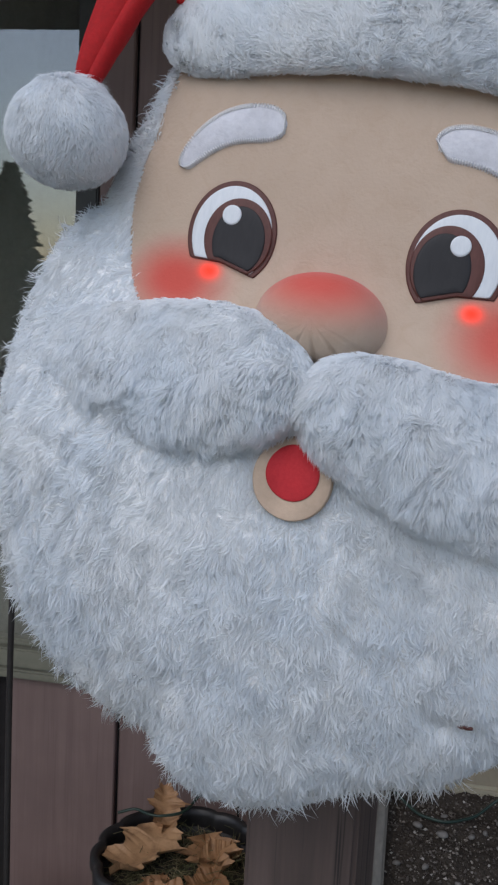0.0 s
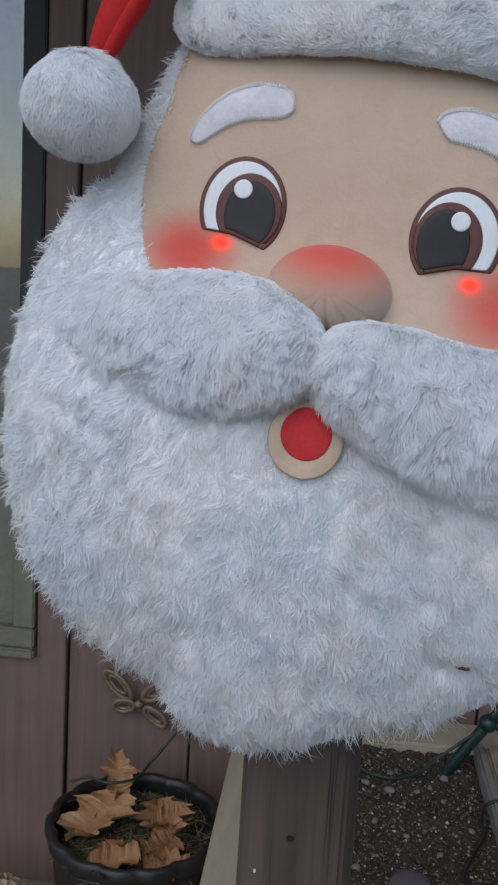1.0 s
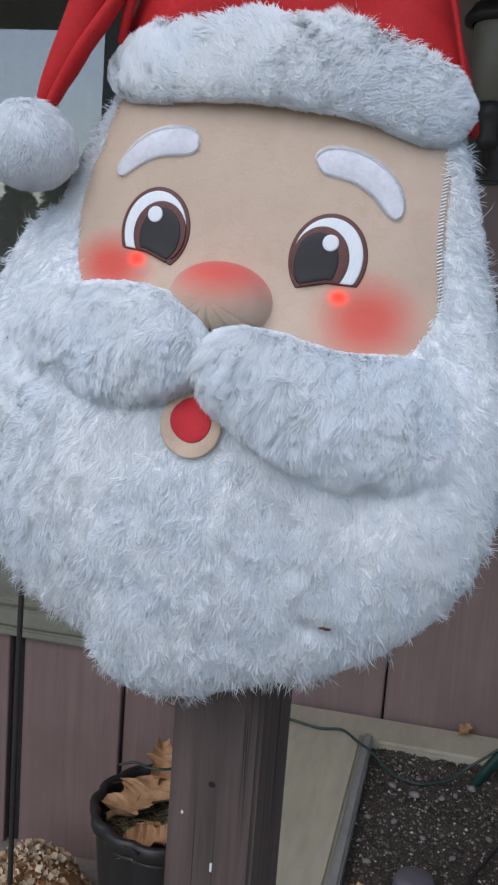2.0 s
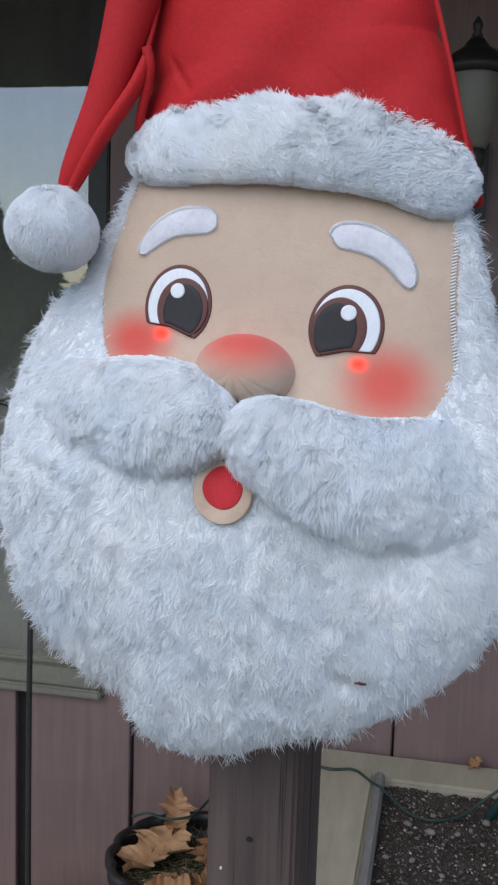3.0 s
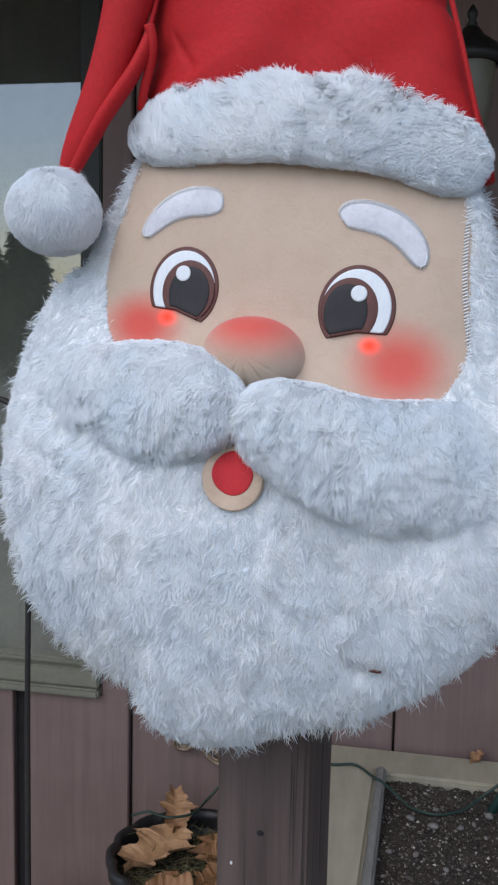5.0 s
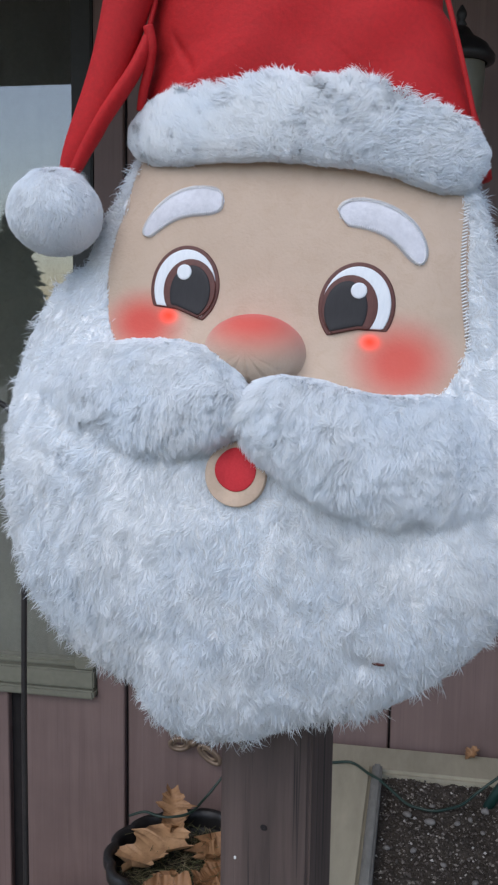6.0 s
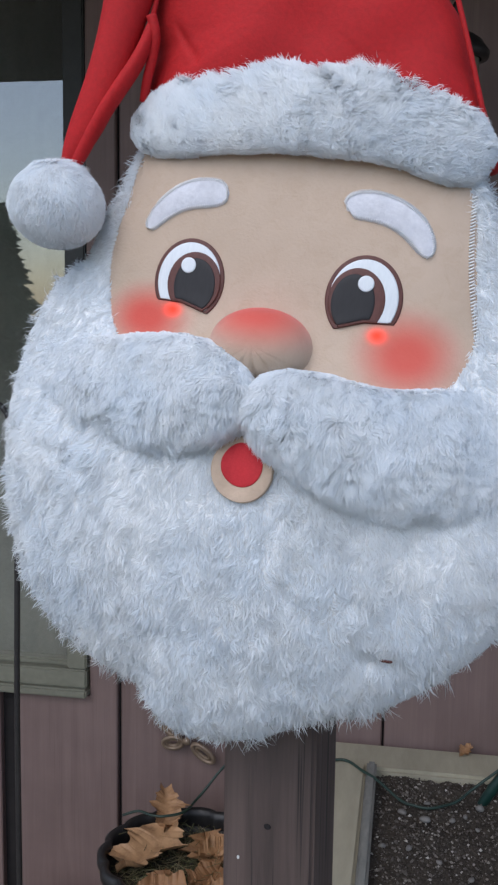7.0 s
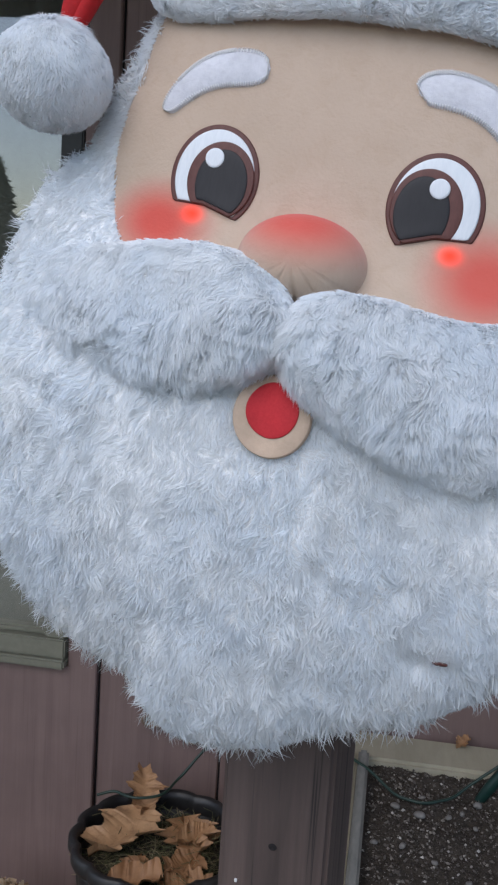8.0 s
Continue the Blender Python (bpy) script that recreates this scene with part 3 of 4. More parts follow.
def pad_h(x, z, rho):
    low = 1 - step(z, -0.16, -0.02)
    rise = 0.030 + 0.034 * low
    shape = np.clip(1 - rho ** 3.2, 0, 1) ** 0.62
    p = np.stack([1.7 * x.ravel() + 0.3 * z.ravel(), np.zeros(x.size), z.ravel()], 1)
    lumps = (0.0019 * soft_noise(p, 23, 62.0) + 0.0014 * soft_noise(p, 27, 150.0)).reshape(x.shape) * low
    # a sewn-in dent, the pinch at the thread label and two slack folds near the chin
    for dx, dz, wx, wz, turn, deep in ((0.047, -0.250, 0.005, 0.011, 0.6, 0.0055), (0.122, -0.294, 0.022, 0.007, -0.25, 0.008), (-0.055, -0.305, 0.026, 0.008, 0.5, 0.003), (0.045, -0.325, 0.030, 0.009, 0.15, 0.002)):
        ux, uz = (x - dx) * math.cos(turn) + (z - dz) * math.sin(turn), (z - dz) * math.cos(turn) - (x - dx) * math.sin(turn)
        lumps = lumps - deep * np.exp(-(ux / wx) ** 2 - (uz / wz) ** 2)
    return -0.028 + rise * shape + lumps * np.clip(1 - rho ** 6, 0, 1)


def pad_at(x, z):
    x, z = np.asarray(x, dtype=float), np.asarray(z, dtype=float)
    dx, dz = x - PAD_C[0], z - PAD_C[1]
    return pad_h(x, z, np.clip(np.hypot(dx, dz) / pad_r(np.arctan2(dz, dx)), 0, 1))


def in_face(p, k=1.0):
    dx, dz = p[:, 0] - FACE_C[0], p[:, 2] - FACE_C[1]
    return np.hypot(dx, dz) < k * face_r(np.arctan2(dz, dx))


MATS = [M_FUR, M_PILE, M_SKIN, M_NOSE, M_BROW, M_THREAD, M_MOUTH, M_LIP, M_BROWN, M_PUPIL, M_EYEWHITE]
head = Lump(MATS)
pv, pf = polar_sheet(PAD_C, pad_r, pad_h, 48, 220, [(-0.045, 0.985), (-0.06, 0.93), (-0.066, 0.8), (-0.067, 0.3)])
head.add(pv, pf, M_PILE)


def beard_flow(p, n):
    r = p - np.array([0.0, 0.0, -0.10])
    r[:, 1] = 0
    r /= np.linalg.norm(r, axis=1)[:, None] + 0.02
    return 0.85 * n + 0.35 * r + np.array([0.05, 0.0, -0.50])


def beard_length(p):
    z = p[:, 2]
    calm = np.exp(-(((p[:, 0] - 0.0) / 0.13) ** 2 + ((z + 0.20) / 0.05) ** 2))
    side = step(z, -0.10, 0.0)
    return 0.0072 - 0.001 * calm + 0.0014 * soft_noise(p, 15, 110.0)


furred = fur(pv, pf, 200000, beard_flow, beard_length, 0.00078, 11, lambda p, n: ~in_face(p, 0.985) & (((p[:, 0] - 0.002) / 0.027) ** 2 + ((p[:, 2] + 0.150) / 0.028) ** 2 > 1) & (p[:, 1] < 0.052) & (p[:, 2] < 0.11), stand=0.6, clump=0.006, jitter=0.4, gather=0.35, vary=0.18)
head.add(furred[0], furred[1], M_FUR, furred[2])


def near_edge(p, n):
    dx, dz = p[:, 0] - PAD_C[0], p[:, 2] - PAD_C[1]
    rho = np.hypot(dx, dz) / pad_r(np.arctan2(dz, dx))
    return (rho > 0.93) & (p[:, 2] < 0.09) & (p[:, 1] < 0.05) & (cell_random(p, 0.014, 9)[:, 0] > -0.1)


# longer stray tufts round the rim of the beard
furred = fur(pv, pf, 38000, lambda p, n: 0.5 * n + 0.8 * beard_flow(p, n), lambda p: 0.0145 + 0.004 * soft_noise(p, 19, 160.0), 0.0008, 17, near_edge, stand=1.2, jitter=0.45, clump=0.008, gather=0.5)
head.add(furred[0], furred[1], M_FUR, furred[2])


def face_h(x, z, rho):
    return pad_at(x, z) + 0.0045 * np.clip(1 - rho ** 8, 0, 1)


def face_at(x, z):
    x, z = np.asarray(x, dtype=float), np.asarray(z, dtype=float)
    dx, dz = x - FACE_C[0], z - FACE_C[1]
    return face_h(x, z, np.clip(np.hypot(dx, dz) / face_r(np.arctan2(dz, dx)), 0, 1))


head.add(*polar_sheet(FACE_C, face_r, face_h, 40, 160), M_SKIN)


def disc(c, rx, rz, lift, mat, cut=None, thick=0.0008, on=face_at):
    """A sewn patch on the face: an ellipse, cut off below a bent line."""
    def r(t):
        e = 1 / np.sqrt((np.cos(t) / rx) ** 2 + (np.sin(t) / rz) ** 2)
        if cut:
            far = np.zeros_like(t)
            for (x0, z0), (x1, z1) in cut:
                nx, nz = z1 - z0, x0 - x1
                ln = math.hypot(nx, nz)
                nx, nz = nx / ln, nz / ln
                dist = (x0 - c[0]) * nx + (z0 - c[1]) * nz
                if dist < 0:
                    nx, nz, dist = -nx, -nz, -dist
                dot = np.cos(t) * nx + np.sin(t) * nz
                far = np.maximum(far, np.where(dot > 1e-3, dist / np.maximum(dot, 1e-3), 9.0))
            e = np.minimum(e, far)
        return e
    head.add(*polar_sheet(c, r, lambda x, z, rho: on(x, z) + lift + thick * np.clip(1 - rho ** 10, 0, 1) - 0.003 * (rho > 0.999), 40, 96), mat)


for big, iris, pupil, light, bend in (
        ((-0.0700, -0.0126, 0.0308, 0.0350), (-0.0652, -0.0145, 0.0232, 0.0258), (-0.0641, -0.0165, 0.0180, 0.0226), (-0.0709, -0.0008), ((-0.0990, -0.0312), (-0.0742, -0.0321), (-0.0500, -0.0394))),
        ((0.0742, -0.0121, 0.0312, 0.0353), (0.0690, -0.0140, 0.0230, 0.0262), (0.0664, -0.0162, 0.0176, 0.0232), (0.0749, -0.0003), ((0.0520, -0.0397), (0.0775, -0.0314), (0.1040, -0.0298)))):
    def lines(up):
        (a0, b0), (a1, b1), (a2, b2) = bend
        return (((a0, b0 + up), (a1, b1 + up)), ((a1, b1 + up), (a2, b2 + up)))
    disc(big[:2], big[2], big[3], 0.0006, M_BROWN, lines(0))
    disc(big[:2], big[2] - 0.0033, big[3] - 0.0034, 0.0014, M_EYEWHITE, lines(0.0012))
    disc(iris[:2], iris[2], iris[3], 0.0022, M_BROWN, lines(0.0006))
    disc(pupil[:2], pupil[2], pupil[3], 0.0030, M_PUPIL, lines(0.0030))
    disc(light, 0.0065, 0.0065, 0.0038, M_EYEWHITE)

# brows: flat white patches with a napped middle and a sewn border
brows = (([(-0.1125, 0.0265), (-0.1045, 0.0390), (-0.0870, 0.0535), (-0.0660, 0.0597), (-0.0465, 0.0610)], [0.0050, 0.0085, 0.0113, 0.0124, 0.0105]),
         ([(0.0505, 0.0575), (0.0700, 0.0612), (0.0950, 0.0545), (0.1115, 0.0405), (0.1215, 0.0265)], [0.0105, 0.0122, 0.0118, 0.0100, 0.0055]))
for sp, half in brows:
    bv, bf = sweep(sp, half, [0.0015, 0.002, 0.0024, 0.0024, 0.002], [0.003] * 5, 48, 28)
    rim = bv.reshape(48, 28, 3)[:, [0, 14]].copy()
    bv[:, 1] -= face_at(bv[:, 0], bv[:, 2]) - 0.003
    head.add(bv, bf, M_BROW)
    spine_ = rim.mean(1)
    furred = fur(bv, bf, 11000, lambda p, n: n + np.array([0.1, 0, -0.1]), lambda p: 0.0030 + 0.001 * soft_noise(p, 22, 300.0), 0.00045, 21,
                 lambda p, n: (n[:, 1] > -0.86) & (n[:, 1] < 0.2), clump=0.003, gather=0.2, stand=1.3)
    head.add(furred[0], furred[1], M_FUR, furred[2])
    ring = np.vstack([rim[1:-1, 0], rim[-2:0:-1, 1]])
    mid_ = np.vstack([spine_[1:-1], spine_[-2:0:-1]])
    for q in range(len(ring)):
        nxt = ring[(q + 1) % len(ring)]
        count = max(1, int(np.linalg.norm(nxt - ring[q]) / 0.0011))
        for w in range(count):
            o = ring[q] + (nxt - ring[q]) * w / count
            inw = mid_[q] - o
            inw = inw / (np.linalg.norm(inw) + 1e-9)
            along = np.array([-inw[2], 0.0, inw[0]])
            c0, c1 = o - inw * 0.0008, o + inw * 0.0024
            up = np.array([0.0, -1.0, 0.0])
            y = -float(face_at(o[0], o[2]))
            c0, c1 = np.array([c0[0], y - 0.0002, c0[2]]), np.array([c1[0], y - 0.0022, c1[2]])
            side_ = along * 0.00042
            head.add(np.array([c0 - side_, c0 + side_, c1 + side_, c1 - side_, (c0 + c1) / 2 + up * 0.0018 - side_ * 0.3, (c0 + c1) / 2 + up * 0.0018 + side_ * 0.3]),
                     np.array([[0, 1, 5], [0, 5, 4], [1, 2, 5], [2, 3, 4], [2, 4, 5], [3, 0, 4]]), M_THREAD)

# nose: a stuffed ball, gathered at its lower seam
a = np.linspace(0, 2 * np.pi, 96, endpoint=False)
b = np.linspace(0, np.pi / 2, 30)
ca, sa = np.cos(a)[None], np.sin(a)[None]
rr, hh = np.sin(b)[:, None] ** 0.9, np.cos(b)[:, None] ** 0.75
pleat = np.clip(-sa, 0, 1) ** 1.5 * rr ** 1.8
crease = np.exp(-(np.sin(7 * a + 0.6) / 0.22) ** 2)[None]
gather = 1 - 0.05 * pleat * crease
nx = -0.0015 + 0.0430 * rr * ca * gather
nz = -0.0598 + 0.0322 * rr * sa * gather + 0 * ca
ny = 0.052 * hh * (1 - 0.13 * pleat * crease)
v = np.stack(np.broadcast_arrays(nx, -(ny - 0.004), nz), -1).reshape(-1, 3)
i = np.arange(96)
f = np.concatenate([np.c_[k * 96 + i, k * 96 + (i + 1) % 96, (k + 1) * 96 + (i + 1) % 96, (k + 1) * 96 + i] for k in range(29)])
head.add(v, f[:, ::-1], M_NOSE)

# mouth: tan felt ring with a red felt oval
disc((0.003, -0.1565), 0.0250, 0.0262, 0.0060, M_LIP, None, 0.0010, pad_at)
disc((0.003, -0.1525), 0.0170, 0.0178, 0.0074, M_MOUTH, None, 0.0008, pad_at)

# moustache: two stuffed rolls of long pile
for sp, half, depth, out, n, sd in (
        ([(-0.200, -0.096), (-0.140, -0.103), (-0.085, -0.105), (-0.040, -0.102), (0.002, -0.110)], [0.026, 0.035, 0.045, 0.042, 0.026], [0.008, 0.020, 0.028, 0.030, 0.024], [-0.014, 0.010, 0.024, 0.033, 0.040], 58000, 31),
        ([(0.000, -0.109), (0.046, -0.112), (0.095, -0.126), (0.146, -0.124), (0.204, -0.098)], [0.025, 0.038, 0.046, 0.049, 0.042], [0.024, 0.032, 0.032, 0.027, 0.010], [0.040, 0.035, 0.028, 0.016, -0.016], 74000, 32)):
    mv, mf = sweep(sp, half, depth, out, 60, 36)
    head.add(mv, mf[:, ::-1], M_PILE)
    furred = fur(mv, mf[:, ::-1], n, lambda p, nn: 0.65 * nn + np.array([0.0, 0.0, -0.60]), lambda p: 0.0064 + 0.004 * step(-p[:, 2], 0.11, 0.15) + 0.001 * soft_noise(p, 8, 60.0), 0.00075, sd,
                 lambda p, nn: nn[:, 1] < 0.45, jitter=0.26, clump=0.006, gather=0.35, ahead=0.7, stand=0.55, vary=0.12)
    head.add(furred[0], furred[1], M_FUR, furred[2])
    # a longer fringe along the lower side
    furred = fur(mv, mf[:, ::-1], int(1.5 * n), lambda p, nn: 0.75 * nn + np.array([0.0, -0.15, -0.55]), lambda p: 0.0140 + 0.0030 * soft_noise(p, 28, 150.0), 0.00085, sd + 5,
                 lambda p, nn: (nn[:, 1] < 0.12) & (nn[:, 2] < 0.08 + 0.25 * soft_noise(p, 33, 70.0)) & (nn[:, 2] > -0.95), jitter=0.30, clump=0.0085, stand=0.8, gather=0.5, ahead=0.78, tuft=0.45, vary=0.17)
    head.add(furred[0], furred[1], M_FUR, furred[2])

# brighter, longer tufts in the lower beard
furred = fur(pv, pf, 95000, lambda p, n: 0.7 * n + 0.7 * beard_flow(p, n), lambda p: 0.0112 + 0.0025 * soft_noise(p, 29, 120.0), 0.00085, 13,
             lambda p, n: (p[:, 2] < -0.19 + 0.05 * soft_noise(p, 14, 40.0)) & (p[:, 1] < 0.02) & (cell_random(p, 0.011, 12)[:, 1] > -0.2), jitter=0.45, clump=0.0085, stand=0.9, gather=0.6, vary=0.30)
head.add(furred[0], furred[1], M_FUR, furred[2])

# overlock stitches along the edge of the face
for k in range(46):
    s = k / 45
    x, z = 0.1475 + 0.019 * s - 0.004 * math.sin(3.1 * s), 0.078 - 0.115 * s
    h = float(face_at(x, z)) + 0.002
    st = box((-0.0022, -0.0006, -0.00055), (0.0022, 0.0006, 0.00055))
    vs = np.array([list(q.co) for q in st.verts])
    st.verts.index_update()
    fs = np.array([[q.index for q in fc.verts] for fc in st.faces])
    st.free()
    c, sn = math.cos(0.5), math.sin(0.5)
    vs = np.stack([vs[:, 0] * c - vs[:, 2] * sn + x, vs[:, 1] - h, vs[:, 0] * sn + vs[:, 2] * c + z], 1)
    head.add(vs, fs, M_THREAD)
# a small dark red thread label in the lower beard
disc((0.1325, -0.2905), 0.0050, 0.0012, 0.0085, M_BROWN, None, 0.001, pad_at)
plush = new("plush_decoration", head.mesh("plush_decoration"))
plush.matrix_world = HEAD
tagged(plush, "white-bearded stuffed plush face with glowing red cheeks on wooden post", "plush decoration")

# ---- red hat on the head ----
hat = tagged(empty("plush_hat"), "red velour stocking cap with white fluffy band and bobble", "hat")
hat.matrix_world = HEAD
crown_c = (0.0, 0.21)
crown_r = outline([(-0.146, 0.118), (-0.140, 0.13), (-0.133, 0.17), (-0.143, 0.22), (-0.142, 0.30), (-0.10, 0.355), (-0.05, 0.375), (0.0, 0.365), (0.045, 0.345), (0.075, 0.30), (0.105, 0.232),
                   (0.134, 0.17), (0.156, 0.12), (0.165, 0.102), (0.155, 0.100), (0.12, 0.118), (0.0, 0.125)], crown_c, 0.03)


def crease_of(x, z):
    """A sharp slack fold in the velour beside the tail, and a softer one above the band."""
    out = 0
    for (x0, z0), (x1, z1), wide, deep in (((-0.106, 0.188), (-0.086, 0.163), 0.0022, 0.0035), ((-0.03, 0.20), (0.06, 0.175), 0.014, 0.0012), ((0.05, 0.235), (0.095, 0.19), 0.012, 0.0015)):
        ln = math.hypot(x1 - x0, z1 - z0)
        ux, uz = (x1 - x0) / ln, (z1 - z0) / ln
        s_, d_ = (x - x0) * ux + (z - z0) * uz, (z - z0) * ux - (x - x0) * uz
        out = out + deep * np.exp(-(d_ / wide) ** 2) * np.exp(-((s_ - ln / 2) / (0.6 * ln)) ** 4)
    return out


cv, cf = polar_sheet(crown_c, crown_r, lambda x, z, rho: -0.030 + 0.045 * np.clip(1 - rho ** 3, 0, 1) ** 0.6 + (0.0025 * np.sin(38 * x + 22 * z) + 0.0018 * np.sin(75 * x - 48 * z + 1)) * (1 - rho ** 4) - crease_of(x, z), 70, 260, [(-0.05, 0.985), (-0.062, 0.9), (-0.064, 0.2)])
part("crown", np_mesh("crown", cv, [(cf, 0)], [M_RED]), None, hat)
tv, tf = sweep([(-0.060, 0.350), (-0.115, 0.330), (-0.143, 0.262), (-0.150, 0.195), (-0.166, 0.130), (-0.190, 0.066)], [0.030, 0.034, 0.026, 0.019, 0.0165, 0.013], [0.020, 0.024, 0.02, 0.016, 0.013, 0.011], [0.0, 0.006, 0.008, 0.008, 0.008, 0.006], 60, 28)
part("tail", np_mesh("tail", tv, [(tf[:, ::-1], 0)], [M_RED]), None, hat, "folded-over tapering red tail")
fv, ff = sweep([(-0.1275, 0.192), (-0.1370, 0.152), (-0.1560, 0.119), (-0.1715, 0.088), (-0.1835, 0.066)], [0.0055, 0.0062, 0.0066, 0.0060, 0.0050], [0.007, 0.008, 0.008, 0.007, 0.006], [0.010, 0.012, 0.012, 0.010, 0.008], 50, 20)
part("tail_fold", np_mesh("tail_fold", fv, [(ff[:, ::-1], 0)], [M_RED]), None, hat)
part("piping", tube([(-0.1270, -0.012, 0.194), (-0.1225, -0.010, 0.180), (-0.1240, -0.006, 0.165), (-0.1280, -0.002, 0.145), (-0.1310, 0.004, 0.130)], [0.0045, 0.0042, 0.0042, 0.0040, 0.0036], 12, "piping", M_RED), None, hat)
part("seam", tube([(0.085, -0.004, 0.29), (0.108, 0.002, 0.236), (0.130, 0.006, 0.18), (0.148, 0.012, 0.13), (0.156, 0.016, 0.10)], 0.0022, 8, "seam", M_RED), None, hat)
part("seam", tube([(-0.124, 0.0, 0.27), (-0.1285, -0.006, 0.195), (-0.141, -0.012, 0.15), (-0.160, -0.014, 0.105), (-0.178, -0.010, 0.075)], 0.0022, 8, "seam", M_RED), None, hat)
part("seam", tube([(-0.1285, -0.004, 0.195), (-0.129, 0.004, 0.17), (-0.131, 0.012, 0.14)], 0.002, 8, "seam", M_RED), None, hat)
band = Lump([M_PILE, M_FUR])
bv, bf = sweep([(-0.139, 0.103), (-0.100, 0.115), (-0.030, 0.128), (0.030, 0.130), (0.090, 0.123), (0.132, 0.111), (0.153, 0.098)], [0.021, 0.028, 0.033, 0.033, 0.031, 0.028, 0.021],
               [0.010, 0.012, 0.013, 0.013, 0.013, 0.012, 0.009], [-0.014, -0.001, 0.005, 0.006, 0.003, -0.006, -0.018], 70, 32)
band.add(bv, bf[:, ::-1], M_PILE)
furred = fur(bv, bf[:, ::-1], 80000, lambda p, n: 0.7 * n + np.stack([0.6 * soft_noise(p, 61, 30.0), np.zeros(len(p)), 0.25 + 0.5 * soft_noise(p, 62, 30.0)], 1) * 0.8, lambda p: 0.0080 + (0.006 + 0.003 * soft_noise(p, 63, 160.0)) * np.clip((p[:, 2] - 0.13) / 0.025, -0.3, 1), 0.00078, 41, lambda p, n: n[:, 1] < 0.5, jitter=0.4, droop=0.0, clump=0.008, gather=0.45, ahead=0.7, stand=0.65, vary=0.15)
band.add(furred[0], furred[1], M_FUR, furred[2])
part("fur_band", band.mesh("fur_band"), None, hat, "white fluffy band")
ball = Lump([M_PILE, M_FUR])
v, f = lathe([(max(0.0001, 0.0385 * math.sin(q)), 0.0335 * math.cos(q)) for q in np.linspace(0, math.pi, 26)], 48)
v = v * (1 + 0.03 * soft_noise(v, 71, 70.0))[:, None] + np.array([-0.1905, -0.012, 0.037])
ball.add(v, f[:, ::-1], M_PILE)
furred = fur(v, f[:, ::-1], 26000, lambda p, n: 0.45 * n + np.array([0.1, 0, -0.5]), lambda p: 0.0052 + 0.009 * step(p[:, 2], 0.064, 0.071), 0.00055, 51, tuft=0.3, jitter=0.2, clump=0.005, gather=0.15, vary=0.12, ahead=0.5)
ball.add(furred[0], furred[1], M_FUR, furred[2])
part("bobble", ball.mesh("bobble"), None, hat, "white fluffy bobble")

# ---- raised bed ----
bed = tagged(empty("raised_planter", (0.25, 0.85, GROUND)), "raised planter of weathered tan boards with dark soil", "planter")
RT = 0.028
in_thing(bed, box((-0.130, 0.30, GROUND), (0.0785, 1.338, RT), 0.006), "side_board", M_TAN)
in_thing(bed, box((0.0795, 0.30, GROUND), (0.103, 1.339, RT + 0.004), 0.005), "edge_strip", M_GREYEDGE, "grey weathered inner edge")
in_thing(bed, box((0.414, 0.30, GROUND), (0.438, 1.335, RT + 0.006), 0.006), "edge_strip", M_GREYEDGE, "grey weathered inner edge")
in_thing(bed, box((0.439, 0.30, GROUND), (0.640, 1.335, RT), 0.006), "side_board", M_TAN)
in_thing(bed, box((-0.130, 1.341, GROUND), (0.640, WALL - 0.014, 0.012), 0.008), "back_board", M_TAN)
in_thing(bed, box((0.104, 0.30, GROUND), (0.413, 0.40, RT), 0.006), "front_board", M_TAN)
gx, gy = np.meshgrid(np.linspace(0.100, 0.418, 90), np.linspace(0.40, 1.344, 200), indexing="ij")
pts = np.stack([gx.ravel(), gy.ravel(), np.zeros(gx.size)], 1)
pts[:, 2] = -0.004 + 0.005 * soft_noise(pts, 81, 40.0) + 0.003 * soft_noise(pts, 82, 160.0) + 0.0015 * np.random.default_rng(5).normal(size=len(pts))
i = (np.arange(89)[:, None] * 200 + np.arange(199)[None]).ravel()
soil = tagged(new("soil", np_mesh("soil", pts, [(np.c_[i, i + 200, i + 201, i + 1], 0)], [M_SOIL])), "dark damp gritty soil filling the raised planter", "soil", kind="stuff")


def pebble_mesh(count, seed, lo, hi, rmin, rmax, z):
    """Small broken stones, each an uneven octahedron."""
    rng = np.random.default_rng(seed)
    c = np.stack([rng.uniform(lo[0], hi[0], count), rng.uniform(lo[1], hi[1], count), np.full(count, z)], 1)
    r = rmin + (rmax - rmin) * rng.random(count) ** 3
    base = np.array([[1, 0, 0], [-1, 0, 0], [0, 1, 0], [0, -1, 0], [0, 0, 0.7], [0, 0, -0.7]], dtype=float)
    ang = rng.random(count) * 6.28
    v = base[None] * (0.6 + 0.8 * rng.random((count, 6, 1)))
    x = v[:, :, 0] * np.cos(ang)[:, None] - v[:, :, 1] * np.sin(ang)[:, None] * 0.7
    y = v[:, :, 0] * np.sin(ang)[:, None] + v[:, :, 1] * np.cos(ang)[:, None] * 0.7
    v = np.stack([x, y, v[:, :, 2]], -1) * r[:, None, None] + c[:, None]
    f = np.array([[0, 2, 4], [2, 1, 4], [1, 3, 4], [3, 0, 4], [2, 0, 5], [1, 2, 5], [3, 1, 5], [0, 3, 5]])
    return v.reshape(-1, 3), (np.arange(count)[:, None, None] * 6 + f[None]).reshape(-1, 3)


